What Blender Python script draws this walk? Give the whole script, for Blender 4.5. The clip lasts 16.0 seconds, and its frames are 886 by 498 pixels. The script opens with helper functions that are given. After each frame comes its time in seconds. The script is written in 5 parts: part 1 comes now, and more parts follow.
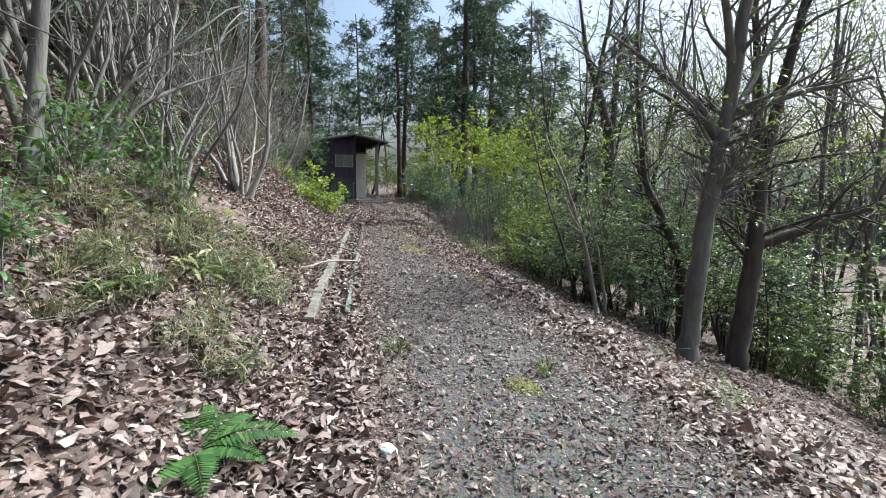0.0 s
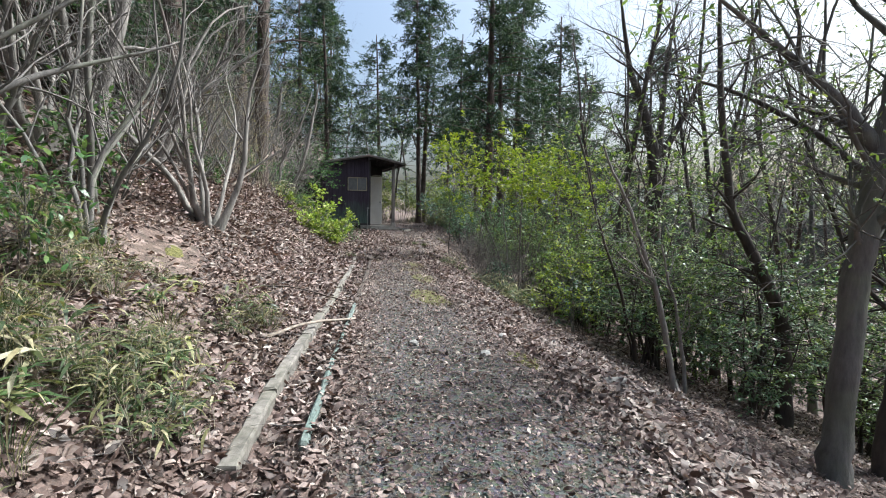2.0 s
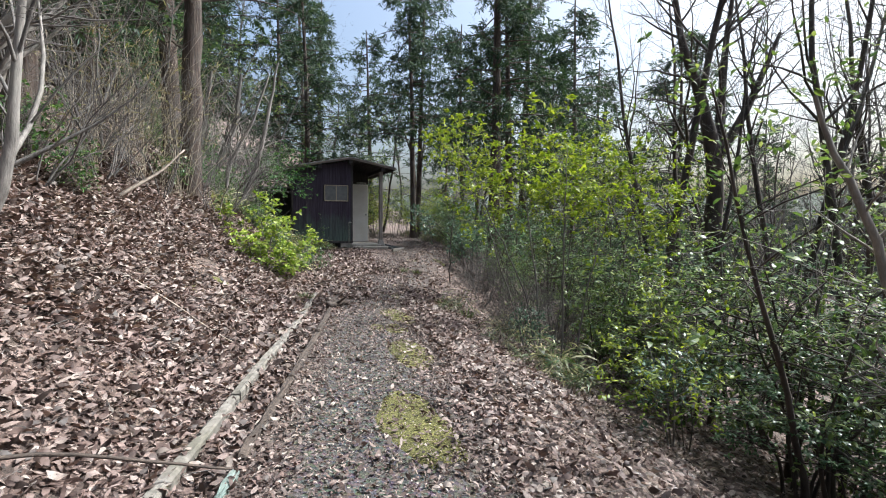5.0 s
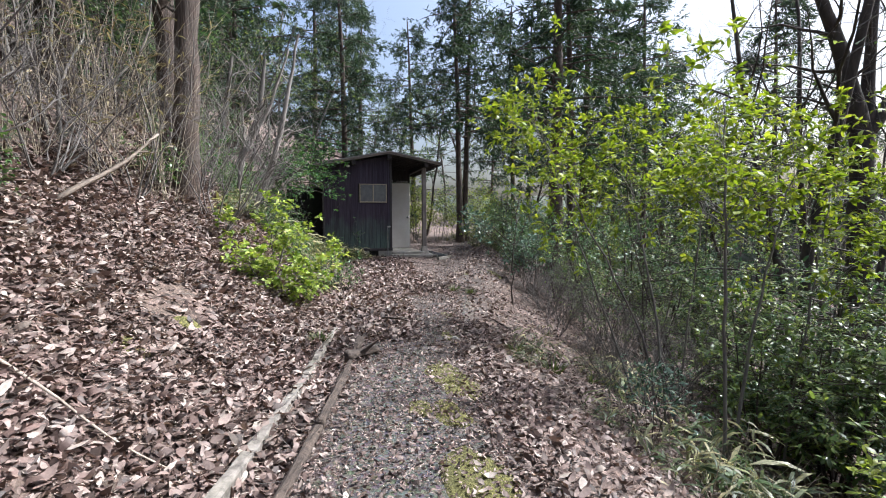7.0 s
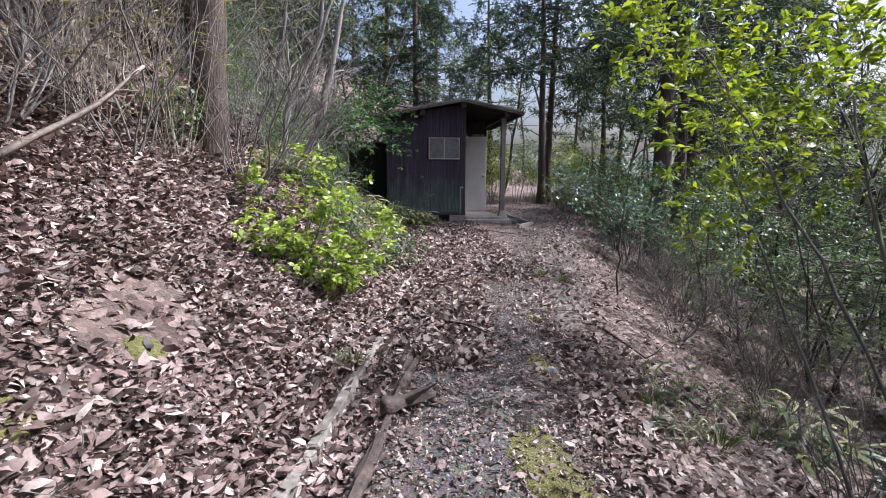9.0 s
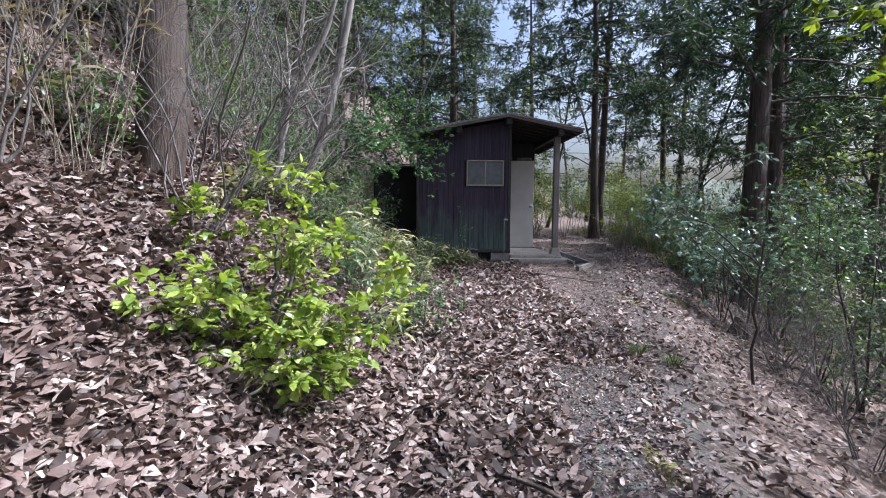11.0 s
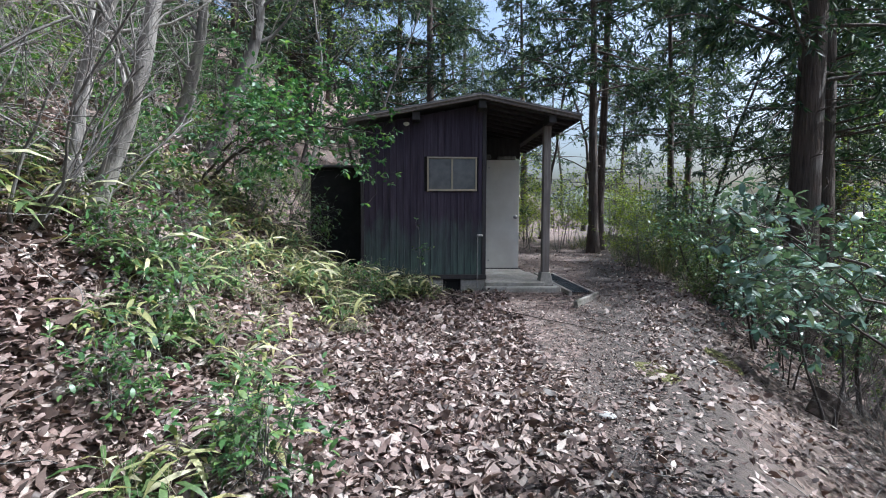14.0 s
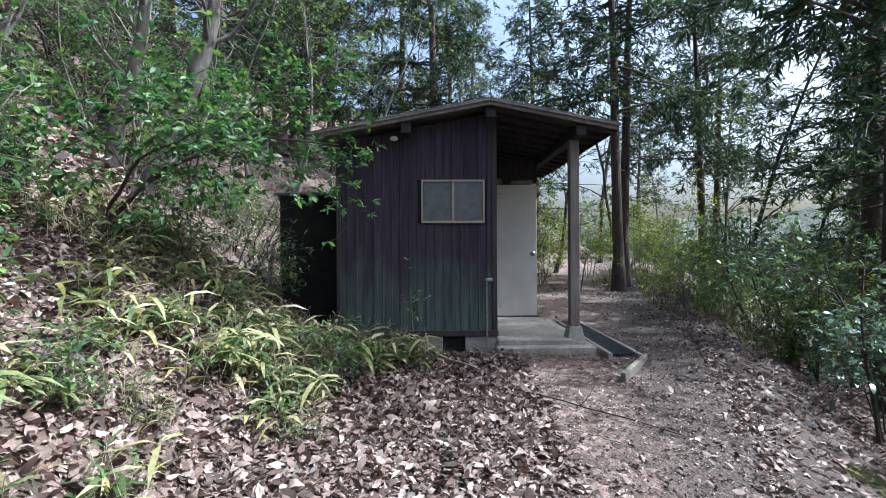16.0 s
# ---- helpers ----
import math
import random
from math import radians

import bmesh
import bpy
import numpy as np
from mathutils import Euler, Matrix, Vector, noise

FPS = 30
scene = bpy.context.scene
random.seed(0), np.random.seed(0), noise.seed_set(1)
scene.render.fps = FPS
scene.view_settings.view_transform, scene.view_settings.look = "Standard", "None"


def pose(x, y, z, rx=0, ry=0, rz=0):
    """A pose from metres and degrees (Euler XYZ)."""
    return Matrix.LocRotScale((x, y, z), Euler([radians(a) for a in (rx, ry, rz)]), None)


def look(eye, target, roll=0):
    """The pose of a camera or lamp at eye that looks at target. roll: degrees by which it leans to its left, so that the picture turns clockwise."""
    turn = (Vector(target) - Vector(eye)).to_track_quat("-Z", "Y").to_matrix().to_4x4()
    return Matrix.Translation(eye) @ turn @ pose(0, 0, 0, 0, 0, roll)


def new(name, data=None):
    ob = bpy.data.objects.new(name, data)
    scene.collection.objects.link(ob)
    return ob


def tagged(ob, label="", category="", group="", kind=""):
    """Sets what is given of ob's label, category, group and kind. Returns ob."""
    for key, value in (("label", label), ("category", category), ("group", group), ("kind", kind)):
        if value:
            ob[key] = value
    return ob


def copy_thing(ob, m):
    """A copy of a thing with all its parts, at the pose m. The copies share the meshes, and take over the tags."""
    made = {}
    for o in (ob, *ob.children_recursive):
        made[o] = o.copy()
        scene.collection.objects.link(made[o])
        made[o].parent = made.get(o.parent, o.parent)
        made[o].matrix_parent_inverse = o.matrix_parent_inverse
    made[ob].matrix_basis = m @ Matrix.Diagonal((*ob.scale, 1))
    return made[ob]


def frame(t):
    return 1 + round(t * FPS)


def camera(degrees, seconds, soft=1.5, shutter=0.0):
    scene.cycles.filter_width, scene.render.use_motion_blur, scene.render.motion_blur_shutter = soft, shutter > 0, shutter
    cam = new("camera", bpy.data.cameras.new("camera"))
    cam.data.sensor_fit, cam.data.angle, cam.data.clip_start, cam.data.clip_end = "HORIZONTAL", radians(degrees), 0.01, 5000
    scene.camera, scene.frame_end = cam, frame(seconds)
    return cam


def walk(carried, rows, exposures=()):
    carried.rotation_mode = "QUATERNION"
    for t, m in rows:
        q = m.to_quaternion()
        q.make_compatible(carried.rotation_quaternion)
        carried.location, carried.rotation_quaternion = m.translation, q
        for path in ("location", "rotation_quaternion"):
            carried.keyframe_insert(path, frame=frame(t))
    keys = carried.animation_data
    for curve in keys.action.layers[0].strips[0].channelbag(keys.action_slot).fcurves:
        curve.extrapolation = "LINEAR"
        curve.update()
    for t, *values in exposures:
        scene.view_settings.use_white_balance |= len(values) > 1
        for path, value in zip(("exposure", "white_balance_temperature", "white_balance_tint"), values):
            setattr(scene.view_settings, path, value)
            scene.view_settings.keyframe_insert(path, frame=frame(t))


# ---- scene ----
cam = camera(82.7, 16.0, 1.0)
PATH = [
    (0, (-4.554, -21.087, 0.495), (-3.81, -19.246, 0.256), 0.6),
    (0.5, (-4.387, -20.627, 0.516), (-3.67, -18.776, 0.27), 0.6),
    (1, (-4.237, -20.141, 0.578), (-3.553, -18.276, 0.344), 0.7),
    (1.5, (-4.024, -19.685, 0.601), (-3.347, -17.814, 0.405), 0.9),
    (2, (-3.862, -19.209, 0.585), (-3.191, -17.331, 0.438), 1.0),
    (2.5, (-3.627, -18.739, 0.582), (-2.942, -16.865, 0.446), 0.8),
    (3, (-3.441, -18.282, 0.587), (-2.747, -16.411, 0.462), 0.7),
    (3.5, (-3.272, -17.813, 0.596), (-2.568, -15.944, 0.478), 0.7),
    (3.7, (-3.219, -17.629, 0.607), (-2.504, -15.765, 0.502), 1.1),
    (5.8, (-2.413, -14.812, 0.78), (-1.783, -12.917, 0.672), -0.2),
    (6, (-2.38, -14.601, 0.791), (-1.768, -12.7, 0.688), -0.2),
    (6.5, (-2.36, -14.077, 0.809), (-1.804, -12.158, 0.712), -0.0),
    (7, (-2.191, -13.63, 0.781), (-1.676, -11.7, 0.677), -0.2),
    (7.5, (-2.075, -13.165, 0.732), (-1.554, -11.244, 0.536), -0.1),
    (8, (-2.041, -12.741, 0.775), (-1.513, -10.83, 0.512), 0.0),
    (8.5, (-1.933, -12.336, 0.811), (-1.556, -10.39, 0.543), -0.0),
    (9, (-1.862, -11.88, 0.879), (-1.638, -9.912, 0.603), 0.3),
    (9.2, (-1.832, -11.744, 0.887), (-1.695, -9.767, 0.612), 0.4),
    (11.3, (-1.624, -9.578, 0.832), (-1.546, -7.585, 0.689), 0.4),
    (11.5, (-1.563, -9.43, 0.811), (-1.477, -7.437, 0.669), 0.3),
    (12, (-1.439, -9.091, 0.831), (-1.344, -7.098, 0.688), 0.3),
    (12.5, (-1.398, -8.728, 0.831), (-1.337, -6.734, 0.687), 0.3),
    (13, (-1.235, -8.31, 0.84), (-1.169, -6.316, 0.7), 0.2),
    (13.5, (-1.06, -7.848, 0.872), (-0.978, -5.855, 0.734), 0.1),
    (14, (-0.97, -7.435, 0.934), (-0.877, -5.441, 0.812), 0.2),
    (14.5, (-0.887, -7.094, 0.988), (-0.791, -5.098, 0.921), 0.2),
    (15, (-0.831, -6.637, 0.989), (-0.746, -4.639, 0.965), 0.2),
    (15.5, (-0.86, -6.152, 0.982), (-0.768, -4.154, 0.973), 0.1),
    (16, (-0.765, -5.794, 1.035), (-0.712, -3.794, 1.035), -0.3),
]
walk(cam, [(t, look(e, g, r)) for t, e, g, r in PATH], [(0, 0.86, 5650, 1), (3.5, 0.82, 5850, 3), (7, 0.97, 5800, 8), (9, 0.9, 5650, 15), (12.5, 0.95, 5380, 9), (14, 1.02, 5380, 5), (16, 1.22, 5400, 5)])


# ---- light ----
SUN_FROM = Vector((0.63, 0.01, 0.78)).normalized()
world = bpy.data.worlds.new("sky")
scene.world = world
world.use_nodes = True
wn = world.node_tree.nodes
sky = wn.new("ShaderNodeTexSky")
sky.sky_type = "NISHITA"
sky.sun_disc = False
sky.sun_elevation = math.asin(SUN_FROM.z)
sky.sun_rotation = math.atan2(SUN_FROM.x, SUN_FROM.y)
sky.air_density, sky.dust_density, sky.ozone_density = 1.0, 8.0, 0.8
wn["Background"].inputs["Strength"].default_value = 0.145
world.node_tree.links.new(sky.outputs["Color"], wn["Background"].inputs["Color"])
sun_data = bpy.data.lights.new("sun", "SUN")
sun_data.energy, sun_data.angle, sun_data.color = 5.0, radians(1.0), (1.0, 0.97, 0.93)
sun = new("sun", sun_data)
sun.matrix_world = look(SUN_FROM * 60, (0, 0, 0))


# ---- materials ----
def material(name):
    mat = bpy.data.materials.new(name)
    mat.use_nodes = True
    nt = mat.node_tree
    return mat, nt, nt.nodes["Principled BSDF"], nt.nodes["Material Output"]


def ramp(nt, source, stops):
    node = nt.nodes.new("ShaderNodeValToRGB")
    el = node.color_ramp.elements
    el[0].position, el[0].color = stops[0][0], (*stops[0][1], 1)
    el[1].position, el[1].color = stops[-1][0], (*stops[-1][1], 1)
    for p, c in stops[1:-1]:
        e = el.new(p)
        e.color = (*c, 1)
    nt.links.new(source, node.inputs["Fac"])
    return node.outputs["Color"]


def noise_tex(nt, scale, detail=4, rough=0.6, vector=None, stretch=None):
    n = nt.nodes.new("ShaderNodeTexNoise")
    n.inputs["Scale"].default_value = scale
    n.inputs["Detail"].default_value = detail
    n.inputs["Roughness"].default_value = rough
    if vector is None:
        vector = nt.nodes.new("ShaderNodeTexCoord").outputs["Object"]
    if stretch:
        m = nt.nodes.new("ShaderNodeMapping")
        m.inputs["Scale"].default_value = stretch
        nt.links.new(vector, m.inputs["Vector"])
        vector = m.outputs["Vector"]
    nt.links.new(vector, n.inputs["Vector"])
    return n.outputs["Fac"]


def mix(nt, fac, a, b, mode="MIX"):
    m = nt.nodes.new("ShaderNodeMix")
    m.data_type, m.blend_type = "RGBA", mode
    for k, v in ((0, fac), (6, a), (7, b)):
        if isinstance(v, (int, float)):
            m.inputs[k].default_value = v
        elif isinstance(v, tuple):
            m.inputs[k].default_value = (*v, 1)
        else:
            nt.links.new(v, m.inputs[k])
    return m.outputs[2]


def bump(nt, bsdf, height, strength, distance):
    b = nt.nodes.new("ShaderNodeBump")
    b.inputs["Strength"].default_value = strength
    b.inputs["Distance"].default_value = distance
    nt.links.new(height, b.inputs["Height"])
    nt.links.new(b.outputs["Normal"], bsdf.inputs["Normal"])


def world_position(nt):
    return nt.nodes.new("ShaderNodeNewGeometry").outputs["Position"]


def leaf_material(name, stops, rough=0.45, through_light=0.35, through_tint=(1.0, 1.0, 0.5)):
    """Leaves: a colour for each leaf, some gloss, and light that comes through the blade."""
    mat, nt, bsdf, out = material(name)
    island = nt.nodes.new("ShaderNodeNewGeometry").outputs["Random Per Island"]
    col = ramp(nt, island, stops)
    patchy = noise_tex(nt, 1.3, 2, vector=world_position(nt))
    col = mix(nt, patchy, col, mix(nt, 1.0, col, (0.62, 0.68, 0.6), "MULTIPLY"))
    mottle = ramp(nt, noise_tex(nt, 55, 4, 0.7, vector=world_position(nt)), [(0.3, (0.6, 0.58, 0.56)), (0.65, (1.1, 1.1, 1.1))])
    col = mix(nt, 0.85, col, mottle, "MULTIPLY")
    nt.links.new(col, bsdf.inputs["Base Color"])
    bsdf.inputs["Roughness"].default_value = rough
    if through_light:
        tr = nt.nodes.new("ShaderNodeBsdfTranslucent")
        nt.links.new(mix(nt, 1.0, col, through_tint, "MULTIPLY"), tr.inputs["Color"])
        sh = nt.nodes.new("ShaderNodeMixShader")
        sh.inputs[0].default_value = through_light
        nt.links.new(bsdf.outputs[0], sh.inputs[1])
        nt.links.new(tr.outputs[0], sh.inputs[2])
        nt.links.new(sh.outputs[0], out.inputs["Surface"])
    return mat


def bark_material(name, dark, light, moss=None, scale=9.0, along=0.25, depth=0.02):
    mat, nt, bsdf, out = material(name)
    pos = world_position(nt)
    grain = noise_tex(nt, scale, 6, 0.7, pos, (1, 1, along))
    col = ramp(nt, grain, [(0.3, dark), (0.7, light)])
    blotch = noise_tex(nt, 2.2, 3, 0.6, pos)
    col = mix(nt, ramp(nt, blotch, [(0.48, (0, 0, 0)), (0.66, (1, 1, 1))]), col, mix(nt, 0.5, col, moss or light))
    nt.links.new(col, bsdf.inputs["Base Color"])
    bsdf.inputs["Roughness"].default_value = 0.9
    bump(nt, bsdf, grain, 0.9, depth)
    return mat


def ground_material():
    mat, nt, bsdf, out = material("forest_soil")
    pos = world_position(nt)
    att = nt.nodes.new("ShaderNodeAttribute")
    att.attribute_name = "trodden"
    fine = noise_tex(nt, 38, 8, 0.75, pos)
    mid = noise_tex(nt, 6, 5, 0.65, pos)
    large = noise_tex(nt, 0.9, 3, 0.5, pos)
    vor = nt.nodes.new("ShaderNodeTexVoronoi")
    vor.inputs["Scale"].default_value = 42
    nt.links.new(pos, vor.inputs["Vector"])
    gravel = mix(nt, 0.55, ramp(nt, fine, [(0.3, (0.02, 0.0185, 0.017)), (0.72, (0.125, 0.113, 0.103))]), mix(nt, 0.93, vor.outputs["Color"], (0.06, 0.056, 0.052)))
    gravel = mix(nt, ramp(nt, mid, [(0.35, (0, 0, 0)), (0.7, (1, 1, 1))]), gravel, mix(nt, 1.0, gravel, (0.62, 0.57, 0.52), "MULTIPLY"))
    soil = ramp(nt, fine, [(0.28, (0.022, 0.017, 0.014)), (0.55, (0.078, 0.059, 0.047)), (0.78, (0.175, 0.138, 0.115))])
    mat_vor = nt.nodes.new("ShaderNodeTexVoronoi")
    mat_vor.inputs["Scale"].default_value = 17
    mat_vor.inputs["Randomness"].default_value = 1.0
    warp = mix(nt, 0.04, pos, nt.nodes.new("ShaderNodeTexNoise").outputs["Color"], "ADD")
    nt.links.new(warp, mat_vor.inputs["Vector"])
    cell = nt.nodes.new("ShaderNodeSeparateColor")
    nt.links.new(mat_vor.outputs["Color"], cell.inputs[0])
    matted = ramp(nt, cell.outputs[0], [(0.0, (0.025, 0.016, 0.014)), (0.4, (0.08, 0.052, 0.044)), (0.75, (0.16, 0.11, 0.094)), (1.0, (0.29, 0.22, 0.195))])
    soil = mix(nt, ramp(nt, mid, [(0.38, (0.35, 0.35, 0.35)), (0.55, (0.9, 0.9, 0.9))]), soil, matted)
    soil = mix(nt, ramp(nt, large, [(0.45, (0, 0, 0)), (0.65, (1, 1, 1))]), soil, mix(nt, 0.3, soil, (0.16, 0.12, 0.09)))
    earth = nt.nodes.new("ShaderNodeAttribute")
    earth.attribute_name = "earthy"
    trodden_soil = ramp(nt, fine, [(0.3, (0.02, 0.015, 0.013)), (0.55, (0.055, 0.041, 0.034)), (0.78, (0.12, 0.092, 0.078))])
    gravel = mix(nt, earth.outputs["Fac"], gravel, trodden_soil)
    nt.links.new(mix(nt, att.outputs["Fac"], soil, gravel), bsdf.inputs["Base Color"])
    bsdf.inputs["Roughness"].default_value = 0.95
    bump(nt, bsdf, mix(nt, 0.5, fine, vor.outputs["Distance"]), 0.9, 0.02)
    return mat


def plain_material(name, stops, rough=0.8, scale=12.0, stretch=None, metal=0.0, relief=0.3, depth=0.004, blotches=None):
    """A worn surface: a fine grain over a wide blotching."""
    mat, nt, bsdf, out = material(name)
    pos = world_position(nt)
    grain = noise_tex(nt, scale, 6, 0.65, pos, stretch)
    col = ramp(nt, grain, stops)
    wide = noise_tex(nt, 2.3, 3, 0.55, pos)
    col = mix(nt, ramp(nt, wide, [(0.42, (0, 0, 0)), (0.68, (1, 1, 1))]), col, mix(nt, 0.6, col, blotches or stops[0][1]))
    nt.links.new(col, bsdf.inputs["Base Color"])
    bsdf.inputs["Roughness"].default_value = rough
    bsdf.inputs["Metallic"].default_value = metal
    bump(nt, bsdf, grain, relief, depth)
    return mat


def wall_material():
    """Dark purple-brown stained boards, green with algae where rain splashes up."""
    mat, nt, bsdf, out = material("stained_boards")
    pos = world_position(nt)
    grain = noise_tex(nt, 26, 6, 0.7, pos, (1, 1, 0.06))
    rnd = nt.nodes.new("ShaderNodeObjectInfo").outputs["Random"]
    col = ramp(nt, grain, [(0.25, (0.026, 0.02, 0.029)), (0.75, (0.078, 0.063, 0.086))])
    col = mix(nt, rnd, col, mix(nt, 1.0, col, (0.7, 0.68, 0.7), "MULTIPLY"))
    sep = nt.nodes.new("ShaderNodeSeparateXYZ")
    nt.links.new(pos, sep.inputs[0])
    wob = nt.nodes.new("ShaderNodeMath")
    wob.operation = "MULTIPLY_ADD"
    nt.links.new(noise_tex(nt, 5, 4, 0.6, pos, (1, 1, 0.4)), wob.inputs[0])
    wob.inputs[1].default_value = 1.3
    nt.links.new(sep.outputs["Z"], wob.inputs[2])
    half = nt.nodes.new("ShaderNodeMath")
    half.operation = "MULTIPLY"
    half.inputs[1].default_value = 0.4
    nt.links.new(wob.outputs[0], half.inputs[0])
    algae = ramp(nt, half.outputs[0], [(0.3, (0.95, 0.95, 0.95)), (0.48, (0.55, 0.55, 0.55)), (0.66, (0, 0, 0))])
    amount = mix(nt, 1.0, algae, ramp(nt, grain, [(0.3, (0.2, 0.2, 0.2)), (0.6, (0.85, 0.85, 0.85))]), "MULTIPLY")
    col = mix(nt, amount, col, (0.1, 0.15, 0.12))
    nt.links.new(col, bsdf.inputs["Base Color"])
    bsdf.inputs["Roughness"].default_value = 0.9
    bsdf.inputs["Specular IOR Level"].default_value = 0.2
    bump(nt, bsdf, grain, 0.35, 0.004)
    return mat


SOIL = ground_material()
LITTER = leaf_material("dead_leaves", [(0.0, (0.038, 0.024, 0.021)), (0.3, (0.11, 0.069, 0.061)), (0.58, (0.24, 0.161, 0.147)), (0.83, (0.34, 0.252, 0.235)), (1.0, (0.47, 0.39, 0.36))], 0.6, 0.12, (1, 0.8, 0.6))
BARK_GREY = bark_material("grey_bark", (0.05, 0.045, 0.042), (0.175, 0.16, 0.148), (0.16, 0.17, 0.12))
BARK_DARK = bark_material("dark_bark", (0.02, 0.016, 0.014), (0.085, 0.066, 0.056), (0.07, 0.065, 0.05), 7)
BARK_PALE = bark_material("pale_bark", (0.075, 0.066, 0.06), (0.31, 0.282, 0.258), (0.22, 0.21, 0.18), 12)
BARK_CEDAR = bark_material("cedar_bark", (0.018, 0.012, 0.01), (0.125, 0.088, 0.07), (0.09, 0.082, 0.07), 34, 0.06, 0.05)
TWIG = bark_material("twig_bark", (0.05, 0.045, 0.042), (0.19, 0.172, 0.16), None, 25)
CEDAR_LEAF = leaf_material("cedar_foliage", [(0.0, (0.02, 0.045, 0.03)), (0.6, (0.045, 0.085, 0.052)), (1.0, (0.1, 0.14, 0.07))], 0.6, 0.35)
EVERGREEN = leaf_material("evergreen_leaves", [(0.0, (0.06, 0.11, 0.045)), (0.5, (0.15, 0.225, 0.08)), (0.85, (0.26, 0.34, 0.11)), (1.0, (0.4, 0.44, 0.2))], 0.34, 0.5)
BLUEGREEN = leaf_material("bluish_leaves", [(0.0, (0.045, 0.1, 0.055)), (0.6, (0.095, 0.18, 0.095)), (1.0, (0.24, 0.32, 0.2))], 0.36, 0.45)
FRESHGREEN = leaf_material("fresh_leaves", [(0.0, (0.035, 0.1, 0.045)), (0.55, (0.075, 0.18, 0.075)), (1.0, (0.19, 0.3, 0.11))], 0.48, 0.48)
SEEDLING = leaf_material("seedling_leaves", [(0.0, (0.04, 0.1, 0.04)), (0.6, (0.1, 0.2, 0.07)), (1.0, (0.25, 0.34, 0.12))], 0.4, 0.4)
GLOSSY = leaf_material("glossy_leaves", [(0.0, (0.06, 0.11, 0.08)), (0.6, (0.13, 0.21, 0.17)), (1.0, (0.27, 0.35, 0.32))], 0.25, 0.25)
YELLOWGREEN = leaf_material("young_leaves", [(0.0, (0.12, 0.18, 0.025)), (0.5, (0.27, 0.36, 0.04)), (1.0, (0.45, 0.5, 0.08))], 0.45, 0.55, (1.0, 1.0, 0.35))
LEFT_BUSH_LEAF = leaf_material("pale_bush_leaves", [(0.0, (0.12, 0.21, 0.035)), (0.4, (0.31, 0.42, 0.07)), (0.8, (0.48, 0.56, 0.13)), (1.0, (0.62, 0.66, 0.25))], 0.38, 0.45, (1.0, 1.0, 0.4))
SASA_LEAF = leaf_material("bamboo_grass_leaves", [(0.0, (0.035, 0.06, 0.025)), (0.4, (0.09, 0.12, 0.05)), (0.62, (0.19, 0.19, 0.09)), (0.85, (0.36, 0.31, 0.18)), (1.0, (0.5, 0.45, 0.31))], 0.5, 0.35)
SASA_BIG = leaf_material("broad_bamboo_leaves", [(0.0, (0.05, 0.1, 0.035)), (0.4, (0.13, 0.19, 0.07)), (0.62, (0.3, 0.32, 0.15)), (0.82, (0.5, 0.44, 0.22)), (1.0, (0.62, 0.58, 0.44))], 0.5, 0.35)
STRAW_CULM = bark_material("straw_culm", (0.2, 0.168, 0.12), (0.43, 0.375, 0.29), None, 30)
DRY_LEAF = leaf_material("dry_bamboo_leaves", [(0.0, (0.16, 0.115, 0.07)), (0.6, (0.36, 0.29, 0.19)), (0.9, (0.5, 0.43, 0.3)), (1.0, (0.28, 0.31, 0.08))], 0.6, 0.3)
GRASS_LEAF = leaf_material("grass_blades", [(0.0, (0.04, 0.075, 0.02)), (0.6, (0.11, 0.17, 0.045)), (1.0, (0.33, 0.3, 0.13))], 0.5, 0.35)
FERN_LEAF = leaf_material("fern_fronds", [(0.0, (0.04, 0.11, 0.03)), (1.0, (0.14, 0.26, 0.07))], 0.45, 0.4)
MOSS = plain_material("moss", [(0.3, (0.05, 0.05, 0.015)), (0.7, (0.19, 0.175, 0.05))], 0.95, 60, None, 0, 1.0, 0.02)
STONE = plain_material("grey_stone", [(0.3, (0.12, 0.115, 0.108)), (0.7, (0.36, 0.345, 0.32))], 0.85, 22)
CONCRETE = plain_material("weathered_concrete", [(0.3, (0.2, 0.185, 0.165)), (0.7, (0.42, 0.39, 0.35))], 0.9, 18, None, 0, 0.5, 0.006, (0.17, 0.16, 0.13))
KERB = plain_material("grimy_kerb", [(0.3, (0.07, 0.062, 0.054)), (0.7, (0.26, 0.235, 0.21))], 0.95, 15, None, 0, 0.7, 0.01, (0.09, 0.085, 0.06))
ALGAE_KERB = plain_material("algae_grown_concrete", [(0.3, (0.075, 0.09, 0.08)), (0.7, (0.2, 0.235, 0.215))], 0.9, 20, None, 0, 0.6, 0.008, (0.1, 0.15, 0.13))
PEBBLE = plain_material("dull_gravel", [(0.3, (0.06, 0.056, 0.052)), (0.7, (0.2, 0.19, 0.175))], 0.9, 40)
WALL_WOOD = wall_material()
# wood tone lowered to carry the shade under the porch roof
BEAM_WOOD = plain_material("shade_darkened_beam_wood", [(0.3, (0.018, 0.015, 0.016)), (0.7, (0.05, 0.042, 0.042))], 0.8, 20, (1, 1, 0.2))
FASCIA_WOOD = plain_material("weathered_fascia", [(0.3, (0.09, 0.075, 0.065)), (0.7, (0.24, 0.205, 0.18))], 0.8, 24)
POST_WOOD = plain_material("weathered_post", [(0.3, (0.12, 0.1, 0.09)), (0.7, (0.3, 0.265, 0.24))], 0.85, 30, (1, 1, 0.08))
